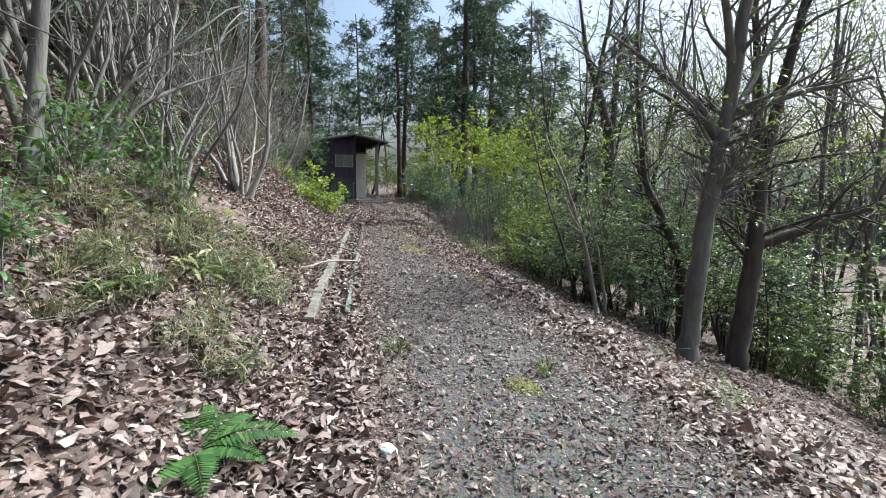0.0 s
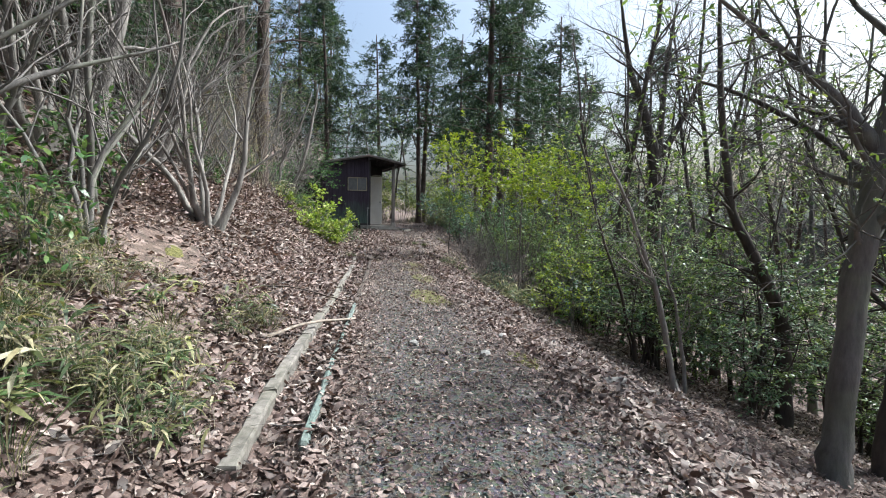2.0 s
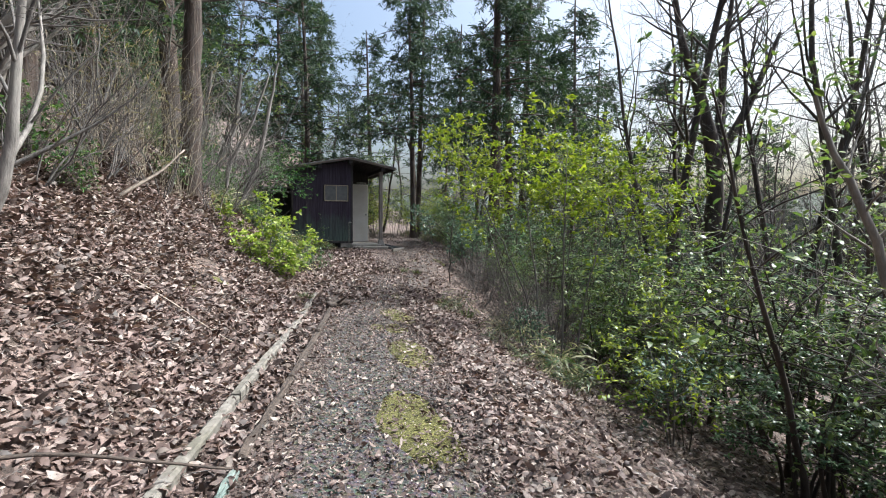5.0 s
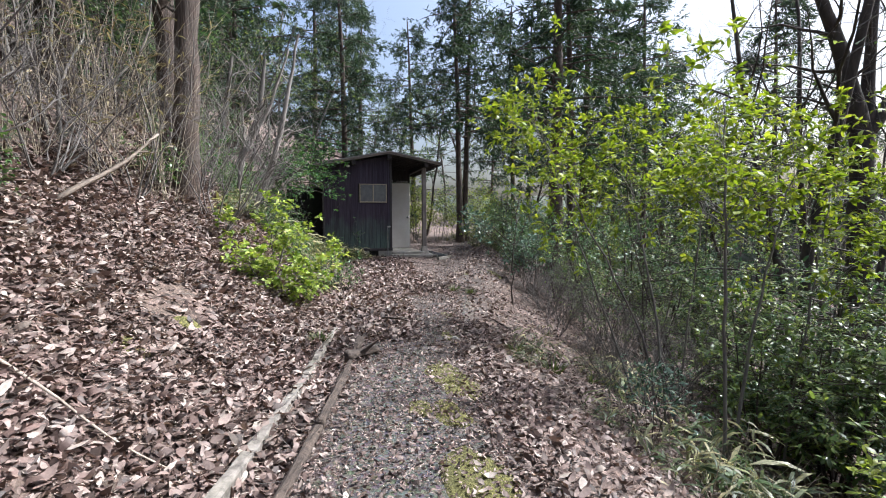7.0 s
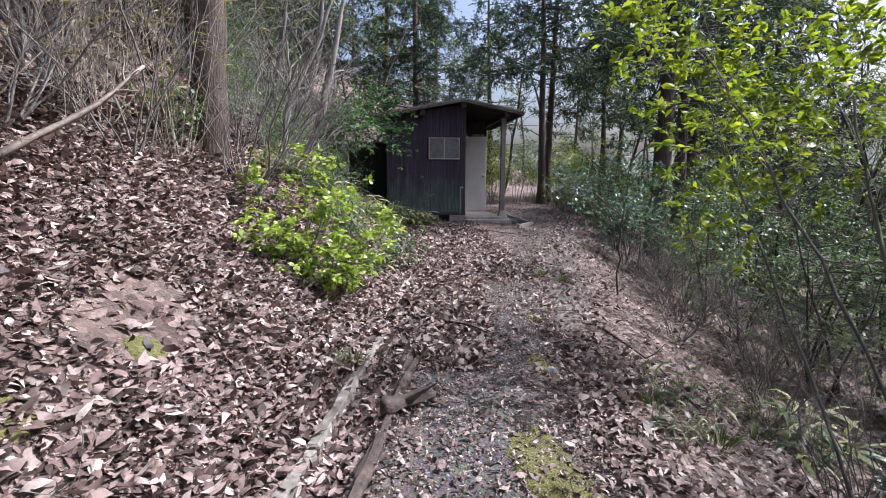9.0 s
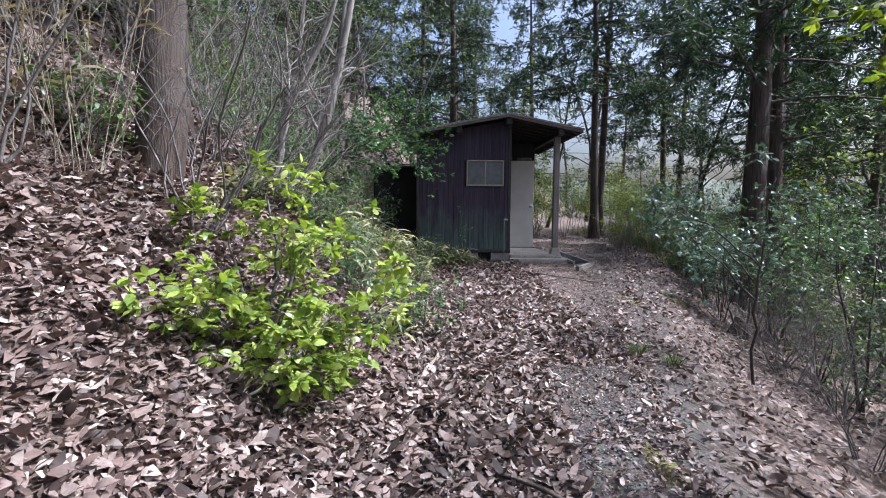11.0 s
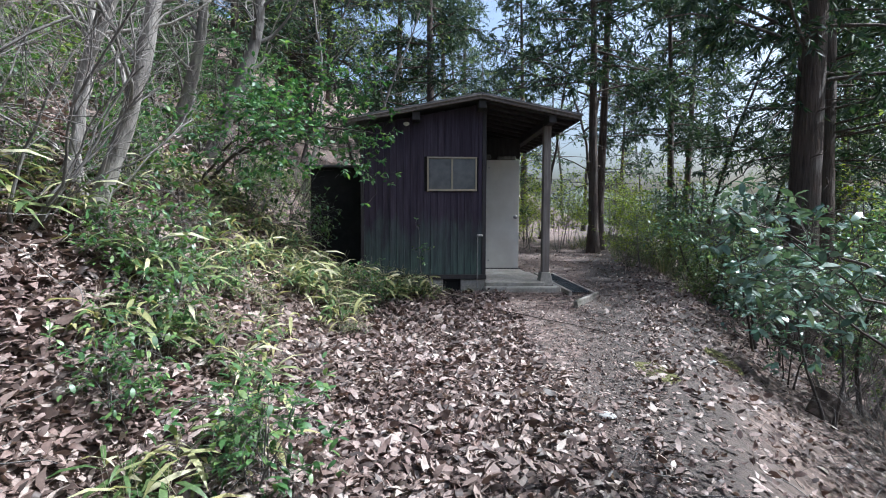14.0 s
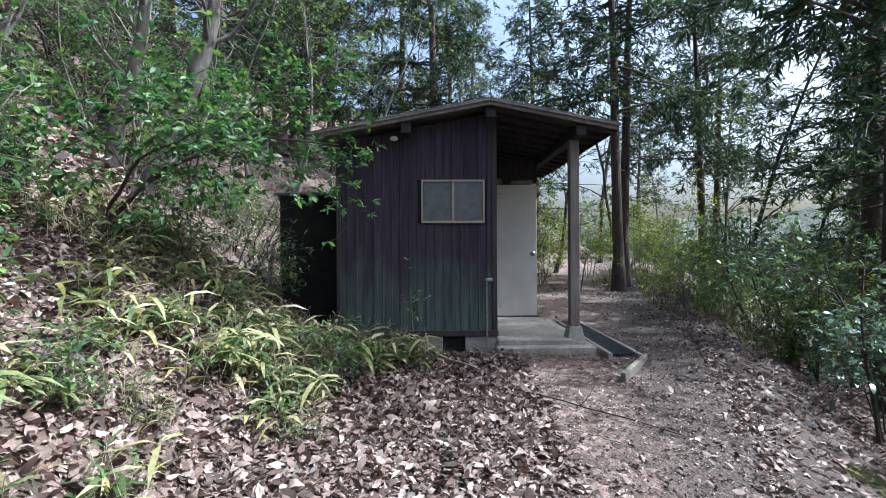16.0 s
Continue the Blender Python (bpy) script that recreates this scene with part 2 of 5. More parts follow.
DOOR_PAINT = plain_material("beige_door_paint", [(0.2, (0.62, 0.57, 0.51)), (0.8, (0.74, 0.69, 0.62))], 0.5, 5, None, 0, 0.06, 0.002, (0.56, 0.5, 0.43))
ROOFING = plain_material("dark_roofing", [(0.3, (0.06, 0.058, 0.06)), (0.7, (0.15, 0.145, 0.145))], 0.7, 14)
BRONZE = plain_material("bronze_window_frame", [(0.3, (0.3, 0.25, 0.18)), (0.7, (0.42, 0.36, 0.27))], 0.42, 30, None, 0.6, 0.1)
STEEL = plain_material("dull_steel", [(0.3, (0.28, 0.27, 0.26)), (0.7, (0.5, 0.49, 0.47))], 0.4, 30, None, 0.9, 0.1)
GRATE = plain_material("painted_grating", [(0.3, (0.04, 0.05, 0.06)), (0.7, (0.12, 0.14, 0.16))], 0.5, 24, None, 0.5, 0.2)
# near-black colour that stands in for shade inside gaps, rooms and recesses
SHADE_BLACK = plain_material("painted_shade", [(0.3, (0.012, 0.011, 0.01)), (0.7, (0.03, 0.027, 0.025))], 0.9, 10)
DEAD_WOOD = plain_material("dead_wood", [(0.3, (0.13, 0.1, 0.08)), (0.7, (0.4, 0.34, 0.28))], 0.9, 22)
ROTTEN = plain_material("rotten_wood", [(0.3, (0.03, 0.022, 0.018)), (0.7, (0.1, 0.075, 0.06))], 0.95, 16, None, 0, 0.8, 0.02)
PLASTIC = plain_material("crumpled_film", [(0.3, (0.38, 0.5, 0.5)), (0.7, (0.62, 0.72, 0.7))], 0.3, 30, None, 0, 0.5, 0.01)


def pane_material():
    """Frosted wired glass with grime."""
    mat, nt, bsdf, out = material("frosted_glass")
    pos = world_position(nt)
    n = noise_tex(nt, 9, 5, 0.6, pos)
    nt.links.new(ramp(nt, n, [(0.3, (0.075, 0.075, 0.078)), (0.7, (0.14, 0.14, 0.14))]), bsdf.inputs["Base Color"])
    bsdf.inputs["Roughness"].default_value = 0.35
    bsdf.inputs["Transmission Weight"].default_value = 0.15
    bump(nt, bsdf, noise_tex(nt, 160, 2, 0.5, pos), 0.3, 0.002)
    return mat


PANE = pane_material()


# ---- building blocks ----
def mesh_from(name, verts, faces, mat, smooth=False):
    me = bpy.data.meshes.new(name)
    me.from_pydata([tuple(v) for v in verts], [], faces)
    me.materials.append(mat)
    if smooth:
        me.polygons.foreach_set("use_smooth", [True] * len(me.polygons))
    me.update()
    return me


def tri_mesh(name, verts, tris, mat, smooth=False):
    """A mesh from numpy arrays of corners and triangles."""
    me = bpy.data.meshes.new(name)
    verts, tris = np.asarray(verts, np.float32).reshape(-1, 3), np.asarray(tris, np.int32).reshape(-1, 3)
    me.vertices.add(len(verts))
    me.vertices.foreach_set("co", verts.ravel())
    me.loops.add(tris.size)
    me.loops.foreach_set("vertex_index", tris.ravel())
    me.polygons.add(len(tris))
    me.polygons.foreach_set("loop_start", np.arange(0, tris.size, 3, dtype=np.int32))
    me.polygons.foreach_set("loop_total", np.full(len(tris), 3, np.int32))
    me.materials.append(mat)
    me.update(calc_edges=True)
    me.validate()
    if smooth:
        me.polygons.foreach_set("use_smooth", [True] * len(me.polygons))
    return me


def child(ob, parent, label=""):
    ob.parent = parent
    return tagged(ob, label) if label else ob


def part(name, bm, mat, parent, label=""):
    me = bpy.data.meshes.new(name)
    bm.to_mesh(me)
    bm.free()
    me.materials.append(mat)
    return child(new(name, me), parent, label)


def holder(name, m, label, category, group=""):
    ob = new(name)
    ob.empty_display_size = 0.2
    ob.matrix_world = m
    return tagged(ob, label, category, group)


def box(x0, x1, y0, y1, z0, z1, bevel=0.006, bm=None, m=None):
    """A bevelled box between two corners; added to bm when that is given."""
    own = bmesh.new()
    bmesh.ops.create_cube(own, size=1)
    bmesh.ops.transform(own, verts=own.verts, matrix=Matrix.Translation(((x0 + x1) / 2, (y0 + y1) / 2, (z0 + z1) / 2)) @ Matrix.Diagonal((x1 - x0, y1 - y0, z1 - z0, 1)))
    if bevel:
        bmesh.ops.bevel(own, geom=own.edges[:], offset=bevel, segments=1, affect="EDGES")
    if m is not None:
        bmesh.ops.transform(own, verts=own.verts, matrix=m)
    if bm is None:
        return own
    me = bpy.data.meshes.new("tmp")
    own.to_mesh(me)
    own.free()
    bm.from_mesh(me)
    bpy.data.meshes.remove(me)
    return bm


def rng(seed):
    return np.random.default_rng(seed)


def unit(v):
    v = np.asarray(v, float)
    return v / (np.linalg.norm(v, axis=-1, keepdims=True) + 1e-9)


def tubes(polylines):
    """Tapered round limbs. Each polyline: (points, radii). Gives corners and triangles."""
    V, F, base = [], [], 0
    for pts, rad in polylines:
        pts, rad = np.asarray(pts, float), np.asarray(rad, float)
        n = 3 if rad[0] < 0.006 else 4 if rad[0] < 0.02 else 6 if rad[0] < 0.06 else 10
        tang = unit(np.gradient(pts, axis=0))
        ref = np.array([0.31, 0.17, 0.93]) if abs(tang[0][2]) < 0.8 else np.array([0.93, 0.21, 0.13])
        a = unit(np.cross(tang, ref))
        b = np.cross(tang, a)
        ang = np.arange(n) * 2 * np.pi / n
        ring = pts[:, None, :] + rad[:, None, None] * (np.cos(ang)[None, :, None] * a[:, None, :] + np.sin(ang)[None, :, None] * b[:, None, :])
        V.append(ring.reshape(-1, 3))
        k = len(pts)
        i = np.arange(k - 1)[:, None] * n
        j = np.arange(n)[None, :]
        p, q = base + i + j, base + i + (j + 1) % n
        F.append(np.stack([p, q, q + n], -1).reshape(-1, 3))
        F.append(np.stack([p, q + n, p + n], -1).reshape(-1, 3))
        base += k * n
    return np.concatenate(V), np.concatenate(F)


def blades(P, D, N, L, W, fold=0.18, curl=0.0):
    """Leaves as curved, folded blades with rounded shoulders. P base, D along, N up, L length, W width."""
    P, D, N = np.asarray(P, float), unit(D), np.asarray(N, float)
    S = unit(np.cross(D, N))
    N = np.cross(S, D)
    L, W = np.asarray(L)[:, None], np.asarray(W)[:, None]
    fold, curl = np.asarray(fold).reshape(-1, 1), np.asarray(curl).reshape(-1, 1)

    def at(k, side):
        return P + D * L * k + S * W * side + N * (abs(side) * 2 * W * fold - L * curl * (2 * k - 0.9) ** 2)

    V = np.stack([at(0, 0), at(0.28, 0.42), at(0.28, -0.42), at(0.66, 0.45), at(0.66, -0.4), at(1.0, 0.03)], 1).reshape(-1, 3)
    o = np.arange(len(P))[:, None] * 6
    F = np.concatenate([o + [0, 2, 1], o + [1, 2, 4], o + [1, 4, 3], o + [3, 4, 5]], 1).reshape(-1, 3)
    return V, F


def needles(P, D, L, W, r):
    """Flat feathery sprigs, one slim lozenge each."""
    P, D = np.asarray(P, float), unit(D)
    S = unit(np.cross(D, r.normal(0, 1, P.shape)))
    L, W = np.asarray(L)[:, None], np.asarray(W)[:, None]
    V = np.stack([P, P + D * L * 0.4 + S * W * 0.5, P + D * L * 0.45 - S * W * 0.5, P + D * L], 1).reshape(-1, 3)
    o = np.arange(len(P))[:, None] * 4
    return V, np.concatenate([o + [0, 2, 1], o + [1, 2, 3]], 1).reshape(-1, 3)


def join(pieces):
    V, F, base = [], [], 0
    for v, f in pieces:
        V.append(v)
        F.append(np.asarray(f) + base)
        base += len(v)
    return np.concatenate(V), np.concatenate(F)


def wander(start, way, length, r0, r1, r, steps=6, wobble=0.12, lift=0.0):
    """One limb that bends as it grows."""
    pts, d = [np.array(start, float)], unit(way)
    for _ in range(steps):
        d = unit(d + r.normal(0, wobble, 3) + np.array([0, 0, lift]))
        pts.append(pts[-1] + d * length / steps)
    return np.array(pts), np.linspace(r0, r1, steps + 1)


def sprout(limb, count, length, ratio, r, spread=0.9, lift=0.05, first=0.3, wobble=0.16, steps=4):
    """Side limbs from along a limb."""
    pts, rad = limb
    out = []
    for _ in range(count):
        k = r.uniform(first, 0.98) * (len(pts) - 1)
        i = int(k)
        j = min(i + 1, len(pts) - 1)
        f = k - i
        p, rr = pts[i] * (1 - f) + pts[j] * f, rad[i] * (1 - f) + rad[j] * f
        axis = unit(pts[j] - pts[i] + 1e-6)
        side = unit(np.cross(axis, r.normal(0, 1, 3)))
        d = unit(axis * (1 - spread * 0.5) + side * spread)
        ln = length * r.uniform(0.55, 1.25)
        out.append(wander(p, d, ln, min(max(rr * ratio, 0.002), 0.035), 0.0015, r, steps, wobble, lift))
    return out


def leaves_on(limbs, per, r, size, shape=0.45, droop=0.1, first=0.35, flat=0.6, cluster=0.0, curl=0.05):
    """Leaves along twigs. size: (low, high) length. flat: how far blades lie level."""
    P, D = [], []
    for pts, rad in limbs:
        for _ in range(per):
            k = (r.uniform(first, 1.0) if r.random() > cluster else r.uniform(0.92, 1.0)) * (len(pts) - 1)
            i = min(int(k), len(pts) - 2)
            P.append(pts[i] + (pts[i + 1] - pts[i]) * (k - i))
            axis = unit(pts[i + 1] - pts[i])
            side = r.normal(0, 1, 3)
            side[2] *= 0.45
            D.append(unit(axis * 0.5 + unit(side)) - np.array([0, 0, droop]))
    n = len(P)
    N = np.array([0, 0, 1.0]) * flat + r.normal(0, 0.45, (n, 3))
    L = r.uniform(size[0], size[1], n)
    return blades(P, D, N, L, L * shape * r.uniform(0.8, 1.2, n), 0.15, curl)


def plant(name, m, wood, leaf, label, category, group="", bark=None, leaf_mat=None, wood_name="trunk", leaf_name="crown"):
    """A plant of two parts, wood and leaves, round its own base."""
    ob = holder(name, m, label, category, group)
    if wood is not None:
        w = child(new(wood_name, tri_mesh(wood_name, *wood, bark, True)), ob)
        if wood_name == "stalk":
            tagged(w, kind="stuff")
    if leaf is not None:
        tagged(child(new(leaf_name, tri_mesh(leaf_name, *leaf, leaf_mat)), ob), kind="stuff")
    return ob


# ---- the ground ----
def curve(y, pts):
    """Smoothly interpolated value at y from a few (y, value) stations."""
    if y <= pts[0][0]:
        return pts[0][1]
    for (a, va), (b, vb) in zip(pts, pts[1:]):
        if y <= b:
            k = (y - a) / (b - a)
            return va + (vb - va) * k
    return pts[-1][1]


EDGE_L = [(-40, -10.0), (-24, -5.2), (-17.5, -3.75), (-14, -3.0), (-9.2, -1.95), (-6, -1.45), (-4, -1.25), (-2.5, -1.3), (-0.8, -1.2), (0, -1.1), (1, -1.9), (4, -2.1), (8, 0.5), (14, 4.2), (40, 16)]
EDGE_R = [(-40, -7.6), (-24, -3.3), (-16, -1.75), (-14.5, -1.65), (-12, -1.25), (-9.6, -0.8), (-7, -0.2), (-4.6, 0.45), (-2.5, 1.5), (0, 2.5), (3, 3.5), (8, 5.2), (14, 7.2), (40, 19)]
PATH_Z = [(-40, -1.4), (-24, -0.85), (-19, -0.7), (-15, -0.61), (-10.7, -0.48), (-8.5, -0.42), (-4.5, -0.31), (-2, -0.2), (0, -0.14), (3, -0.1), (14, 0.05), (40, 0.4)]
BANK = [(-9, 0.62), (-6, 0.8), (2, 0.8), (10, 0.5)]


GUTTER = [(-17.5, -0.12), (-15.8, -0.12), (-13.6, -0.02), (-11, 0.08), (-7.9, 0.14)]


def gutter_x(y):
    """The line of the gutter's path-side edge."""
    return curve(y, EDGE_L) + curve(y, GUTTER)


def soft_ramp(d, r):
    """0 below 0, rising smoothly into a slope of 1 over a length r."""
    return 0.0 if d <= 0 else d * d / (2 * r) if d < r else d - r / 2


def ground_z(x, y):
    z = curve(y, PATH_Z)
    u = curve(y, EDGE_L) - 0.35 - x
    v = x - curve(y, EDGE_R)
    if u > 0:
        z += curve(y, BANK) * soft_ramp(u, 0.5) + 0.10 * soft_ramp(u - 3, 3) - 0.35 * soft_ramp(u - 22, 10)
    if v > 0:
        z -= 0.5 * soft_ramp(v, 0.7) - 0.14 * soft_ramp(v - 1.4, 0.8) - 0.16 * soft_ramp(v - 9, 6) - 0.26 * soft_ramp(v - 30, 12)
    return z


def rough_z(x, y):
    """The ground with its small unevenness: flatter on the path."""
    off = max(curve(y, EDGE_L) - 0.3 - x, x - curve(y, EDGE_R), 0.0)
    k = min(off / 1.5, 1.0)
    z = ground_z(x, y)
    z += (0.012 + 0.05 * k) * noise.noise((x * 1.7, y * 1.7, 0.3)) + 0.006 * noise.noise((x * 4, y * 4, 1.7))
    z += 0.16 * k * noise.noise((x * 0.45, y * 0.45, 5.1))
    gx = x - (gutter_x(y) - 0.17)
    if abs(gx) < 0.22 and -18.5 < y < -6.9:
        z -= 0.10 * max(0.0, 1 - abs(gx) / 0.16)
    if -1.75 < x < 1.2 and -0.08 < y < 3.3:
        z = min(z, -0.16)
    return z


def stations(lo, hi, fine_lo, fine_hi, step):
    """Grid lines: even in the middle, wider and wider outside."""
    mid = list(np.arange(fine_lo, fine_hi + step / 2, step))
    out, s, v = [], step, fine_hi
    while v < hi:
        s *= 1.22
        v += s
        out.append(min(v, hi))
    low, s, v = [], step, fine_lo
    while v > lo:
        s *= 1.22
        v -= s
        low.append(max(v, lo))
    return low[::-1] + mid + out


def build_ground():
    xs, ys = stations(-600, 600, -7.5, 5.5, 0.11), stations(-600, 600, -22.5, 4.5, 0.11)
    verts = [(x, y, rough_z(x, y)) for y in ys for x in xs]
    w = len(xs)
    faces = [(j * w + i, j * w + i + 1, (j + 1) * w + i + 1, (j + 1) * w + i) for j in range(len(ys) - 1) for i in range(w - 1)]
    me = mesh_from("ground", verts, faces, SOIL, True)
    att = me.attributes.new("trodden", "FLOAT", "POINT")
    vals = []
    for x, y, z in verts:
        a, b = curve(y, EDGE_L), curve(y, EDGE_R)
        n = 0.25 * noise.noise((x * 2.2, y * 2.2, 9.0))
        wide = 0.15 + 0.7 * max(0.0, min(1.0, (y + 8.5) / 2.5))
        k = min((x - a) / 0.35, (b + wide - x) / 0.5) + n * 2
        if y > -6:
            k = min(k, (x - (-0.75 + (y + 6) * 0.33)) / 0.5 + n * 2)
        vals.append(max(0.0, min(1.0, k)))
    att.data.foreach_set("value", vals)
    earthy = me.attributes.new("earthy", "FLOAT", "POINT")
    earthy.data.foreach_set("value", [max(0.0, min(0.9, (y + 8.0) / 3.0 + 0.35 * noise.noise((x * 1.1, y * 1.1, 4.0)))) for x, y, z in verts])
    return tagged(new("ground", me), "brown leaf-strewn forest floor with a dark gravel footpath", "ground", "", "structure")


build_ground()


# ---- the shed ----
RIDGE_X, RIDGE_Z, SLOPE = -0.1, 2.69, 0.194


def roof_z(x):
    return RIDGE_Z - SLOPE * abs(x - RIDGE_X)


def sloped_board(x0, x1, y0, y1, top, thick):
    """A board under the roof's slope between x0 and x1, top metres below the roof's upper face."""
    bm = bmesh.new()
    vs = [bm.verts.new((x, y, roof_z(x) - top - d)) for d in (0, thick) for y in (y0, y1) for x in (x0, x1)]
    for f in ((0, 1, 3, 2), (4, 6, 7, 5), (0, 4, 5, 1), (2, 3, 7, 6), (0, 2, 6, 4), (1, 5, 7, 3)):
        bm.faces.new([vs[i] for i in f])
    bmesh.ops.bevel(bm, geom=bm.edges[:], offset=0.004, segments=1, affect="EDGES")
    return bm


def build_shed():
    shed = holder("shed", pose(0, 0, 0), "small dark-stained board shed with a shallow gabled roof over a porch", "shed")
    win = (-0.86, -0.13, 1.33, 1.83)
    wall = part("wall", box(-1.8, -0.012, 0.012, 0.05, 0.1, 2.28), SHADE_BLACK, shed, "dark stained vertical boards, green with algae below")
    n = 18
    for i in range(n):
        x0, x1 = -1.8 + i * 0.1, -1.8 + (i + 1) * 0.1
        top = roof_z((x0 + x1) / 2) - 0.1
        spans = [(0.1, win[2]), (win[3], top)] if x1 > win[0] + 0.02 and x0 < win[1] - 0.02 else [(0.1, top)]
        for a, b in spans:
            ob = child(new("plank", bpy.data.meshes.new("plank")), wall)
            bm = box(x0 + 0.003, x1 - 0.003, -0.004 - 0.002 * (i % 3), 0.012, a, b, 0.003)
            bm.to_mesh(ob.data)
            bm.free()
            ob.data.materials.append(WALL_WOOD)
        if i:
            for a, b in spans:
                ob = child(new("batten", bpy.data.meshes.new("batten")), wall)
                bm = box(x0 - 0.008, x0 + 0.008, -0.013, 0.002, a, b, 0.002)
                bm.to_mesh(ob.data)
                bm.free()
                ob.data.materials.append(WALL_WOOD)
    part("corner_post", box(-0.05, 0.012, -0.022, 0.05, 0.07, roof_z(0) - 0.1), BEAM_WOOD, shed)
    part("corner_post", box(-1.83, -1.78, -0.022, 0.05, 0.0, roof_z(-1.8) - 0.1), BEAM_WOOD, shed)
    side = part("side_wall", box(-0.045, 0.0, 0.052, 1.80, 0.02, roof_z(0) - 0.13), WALL_WOOD, shed)
    for i in range(17):
        y = 0.1 + i * 0.1
        part("batten", box(0.0, 0.012, y, y + 0.016, 0.03, roof_z(0) - 0.14, 0.002), WALL_WOOD, side)
    part("side_wall", box(-0.045, 0.0, 2.62, 3.2, 0.02, roof_z(0) - 0.13), WALL_WOOD, shed)
    part("lintel", box(-0.045, 0.0, 1.8, 2.62, 2.04, roof_z(0) - 0.13), WALL_WOOD, shed)
    part("side_wall", box(-1.8, -1.755, 0.055, 3.2, -0.1, roof_z(-1.8) - 0.13), WALL_WOOD, shed)
    part("back_wall", box(-1.75, -0.05, 3.15, 3.2, 0.0, 2.25), WALL_WOOD, shed)
    part("sill_board", box(-1.8, 0.02, -0.035, 0.0, 0.03, 0.1), BEAM_WOOD, shed)
    base = part("foundation", box(-1.8, -0.62, -0.01, 0.12, -0.35, 0.028), CONCRETE, shed, "grey concrete block foundation with a vent gap")
    part("block", box(-0.36, 0.0, -0.01, 0.12, -0.35, 0.028), CONCRETE, base)
    # a near-black panel paints the shade inside the vent gap
    part("vent", box(-0.62, -0.36, 0.06, 0.12, -0.35, 0.028, 0.0), SHADE_BLACK, base)
    part("floor", box(-1.74, -0.05, 0.13, 3.14, -0.05, 0.02), SHADE_BLACK, shed)
    # roof
    roof = part("roof", sloped_board(RIDGE_X, 1.34, -0.34, 3.45, 0.0, 0.028), ROOFING, shed, "thin dark roofing sheet on boards")
    part("roof_slope", sloped_board(-2.1, RIDGE_X, -0.34, 3.45, 0.0, 0.028), ROOFING, roof)
    for x0, x1 in ((RIDGE_X, 1.32), (-2.08, RIDGE_X)):
        part("fascia", sloped_board(x0, x1, -0.325, -0.295, 0.03, 0.052), FASCIA_WOOD, roof, "weathered brown fascia board")
        part("trim", sloped_board(x0, x1, -0.345, -0.327, 0.022, 0.02), FASCIA_WOOD, roof)
    part("eave_board", box(1.305, 1.325, -0.29, 3.4, roof_z(1.3) - 0.09, roof_z(1.3) - 0.03), BEAM_WOOD, roof)
    for i in range(12):
        y = -0.26 + i * 0.32
        part("rafter", sloped_board(RIDGE_X + 0.05, 1.3, y, y + 0.045, 0.052, 0.05), BEAM_WOOD, roof)
    part("ceiling_board", sloped_board(-0.04, 1.3, -0.28, 3.4, 0.03, 0.02), BEAM_WOOD, roof)
    for x in (RIDGE_X + 0.02, -1.02, 0.92):
        part("purlin", box(x - 0.055, x + 0.055, -0.27, 3.4, roof_z(x) - 0.2, roof_z(x) - 0.085), BEAM_WOOD, roof)
    part("tie_beam", box(0.0, 0.98, 3.1, 3.18, 2.14, 2.26), BEAM_WOOD, roof)
    # window; the near-black backing puts the room's darkness into its colour
    w = part("window", box(win[0], win[1], 0.0, 0.012, win[2], win[3], 0.0), SHADE_BLACK, shed, "two-pane sliding window in a bronze frame")
    x0, x1, z0, z1 = win
    for a, b, c, d in ((x0, x1, z0, z0 + 0.03), (x0, x1, z1 - 0.025, z1), (x0, x0 + 0.025, z0 + 0.03, z1 - 0.025), (x1 - 0.025, x1, z0 + 0.03, z1 - 0.025)):
        part("frame", box(a, b, -0.035, 0.0, c, d, 0.004), BRONZE, w)
    part("sash_stile", box((x0 + x1) / 2 - 0.014, (x0 + x1) / 2 + 0.014, -0.028, -0.004, z0 + 0.03, z1 - 0.025, 0.003), BRONZE, w)
    part("pane", box(x0 + 0.03, (x0 + x1) / 2 - 0.015, -0.012, -0.006, z0 + 0.032, z1 - 0.028, 0.0), PANE, w)
    part("pane", box((x0 + x1) / 2 + 0.015, x1 - 0.028, -0.020, -0.014, z0 + 0.032, z1 - 0.028, 0.0), PANE, w)
    # open door, seen flat on
    door = part("door", box(0.02, 0.86, 1.80, 1.84, 0.02, 2.0, 0.004), DOOR_PAINT, shed, "beige painted flush door standing open")
    bm = bmesh.new()
    bmesh.ops.create_uvsphere(bm, u_segments=12, v_segments=8, radius=0.04)
    bmesh.ops.transform(bm, verts=bm.verts, matrix=Matrix.Translation((0.79, 1.745, 0.96)))
    bmesh.ops.create_cone(bm, segments=14, cap_ends=True, radius1=0.036, radius2=0.03, depth=0.02, matrix=Matrix.Translation((0.79, 1.79, 0.96)) @ pose(0, 0, 0, 90))
    part("knob", bm, STEEL, door, "round dull metal knob")
    for z in (0.16, 1.86):
        bm = bmesh.new()
        bmesh.ops.create_cone(bm, segments=10, cap_ends=True, radius1=0.016, radius2=0.012, depth=0.01, matrix=Matrix.Translation((0.3, 1.797, z)) @ pose(0, 0, 0, 90))
        part("stopper", bm, STEEL, door)
    # added dark panel stands in for the shaded space above the door
    part("shade_panel", box(0.0, 0.88, 1.862, 1.9, 2.03, 2.4), BEAM_WOOD, shed)
    part("threshold", box(0.0, 0.9, 1.78, 1.88, -0.02, 0.012), BEAM_WOOD, shed)
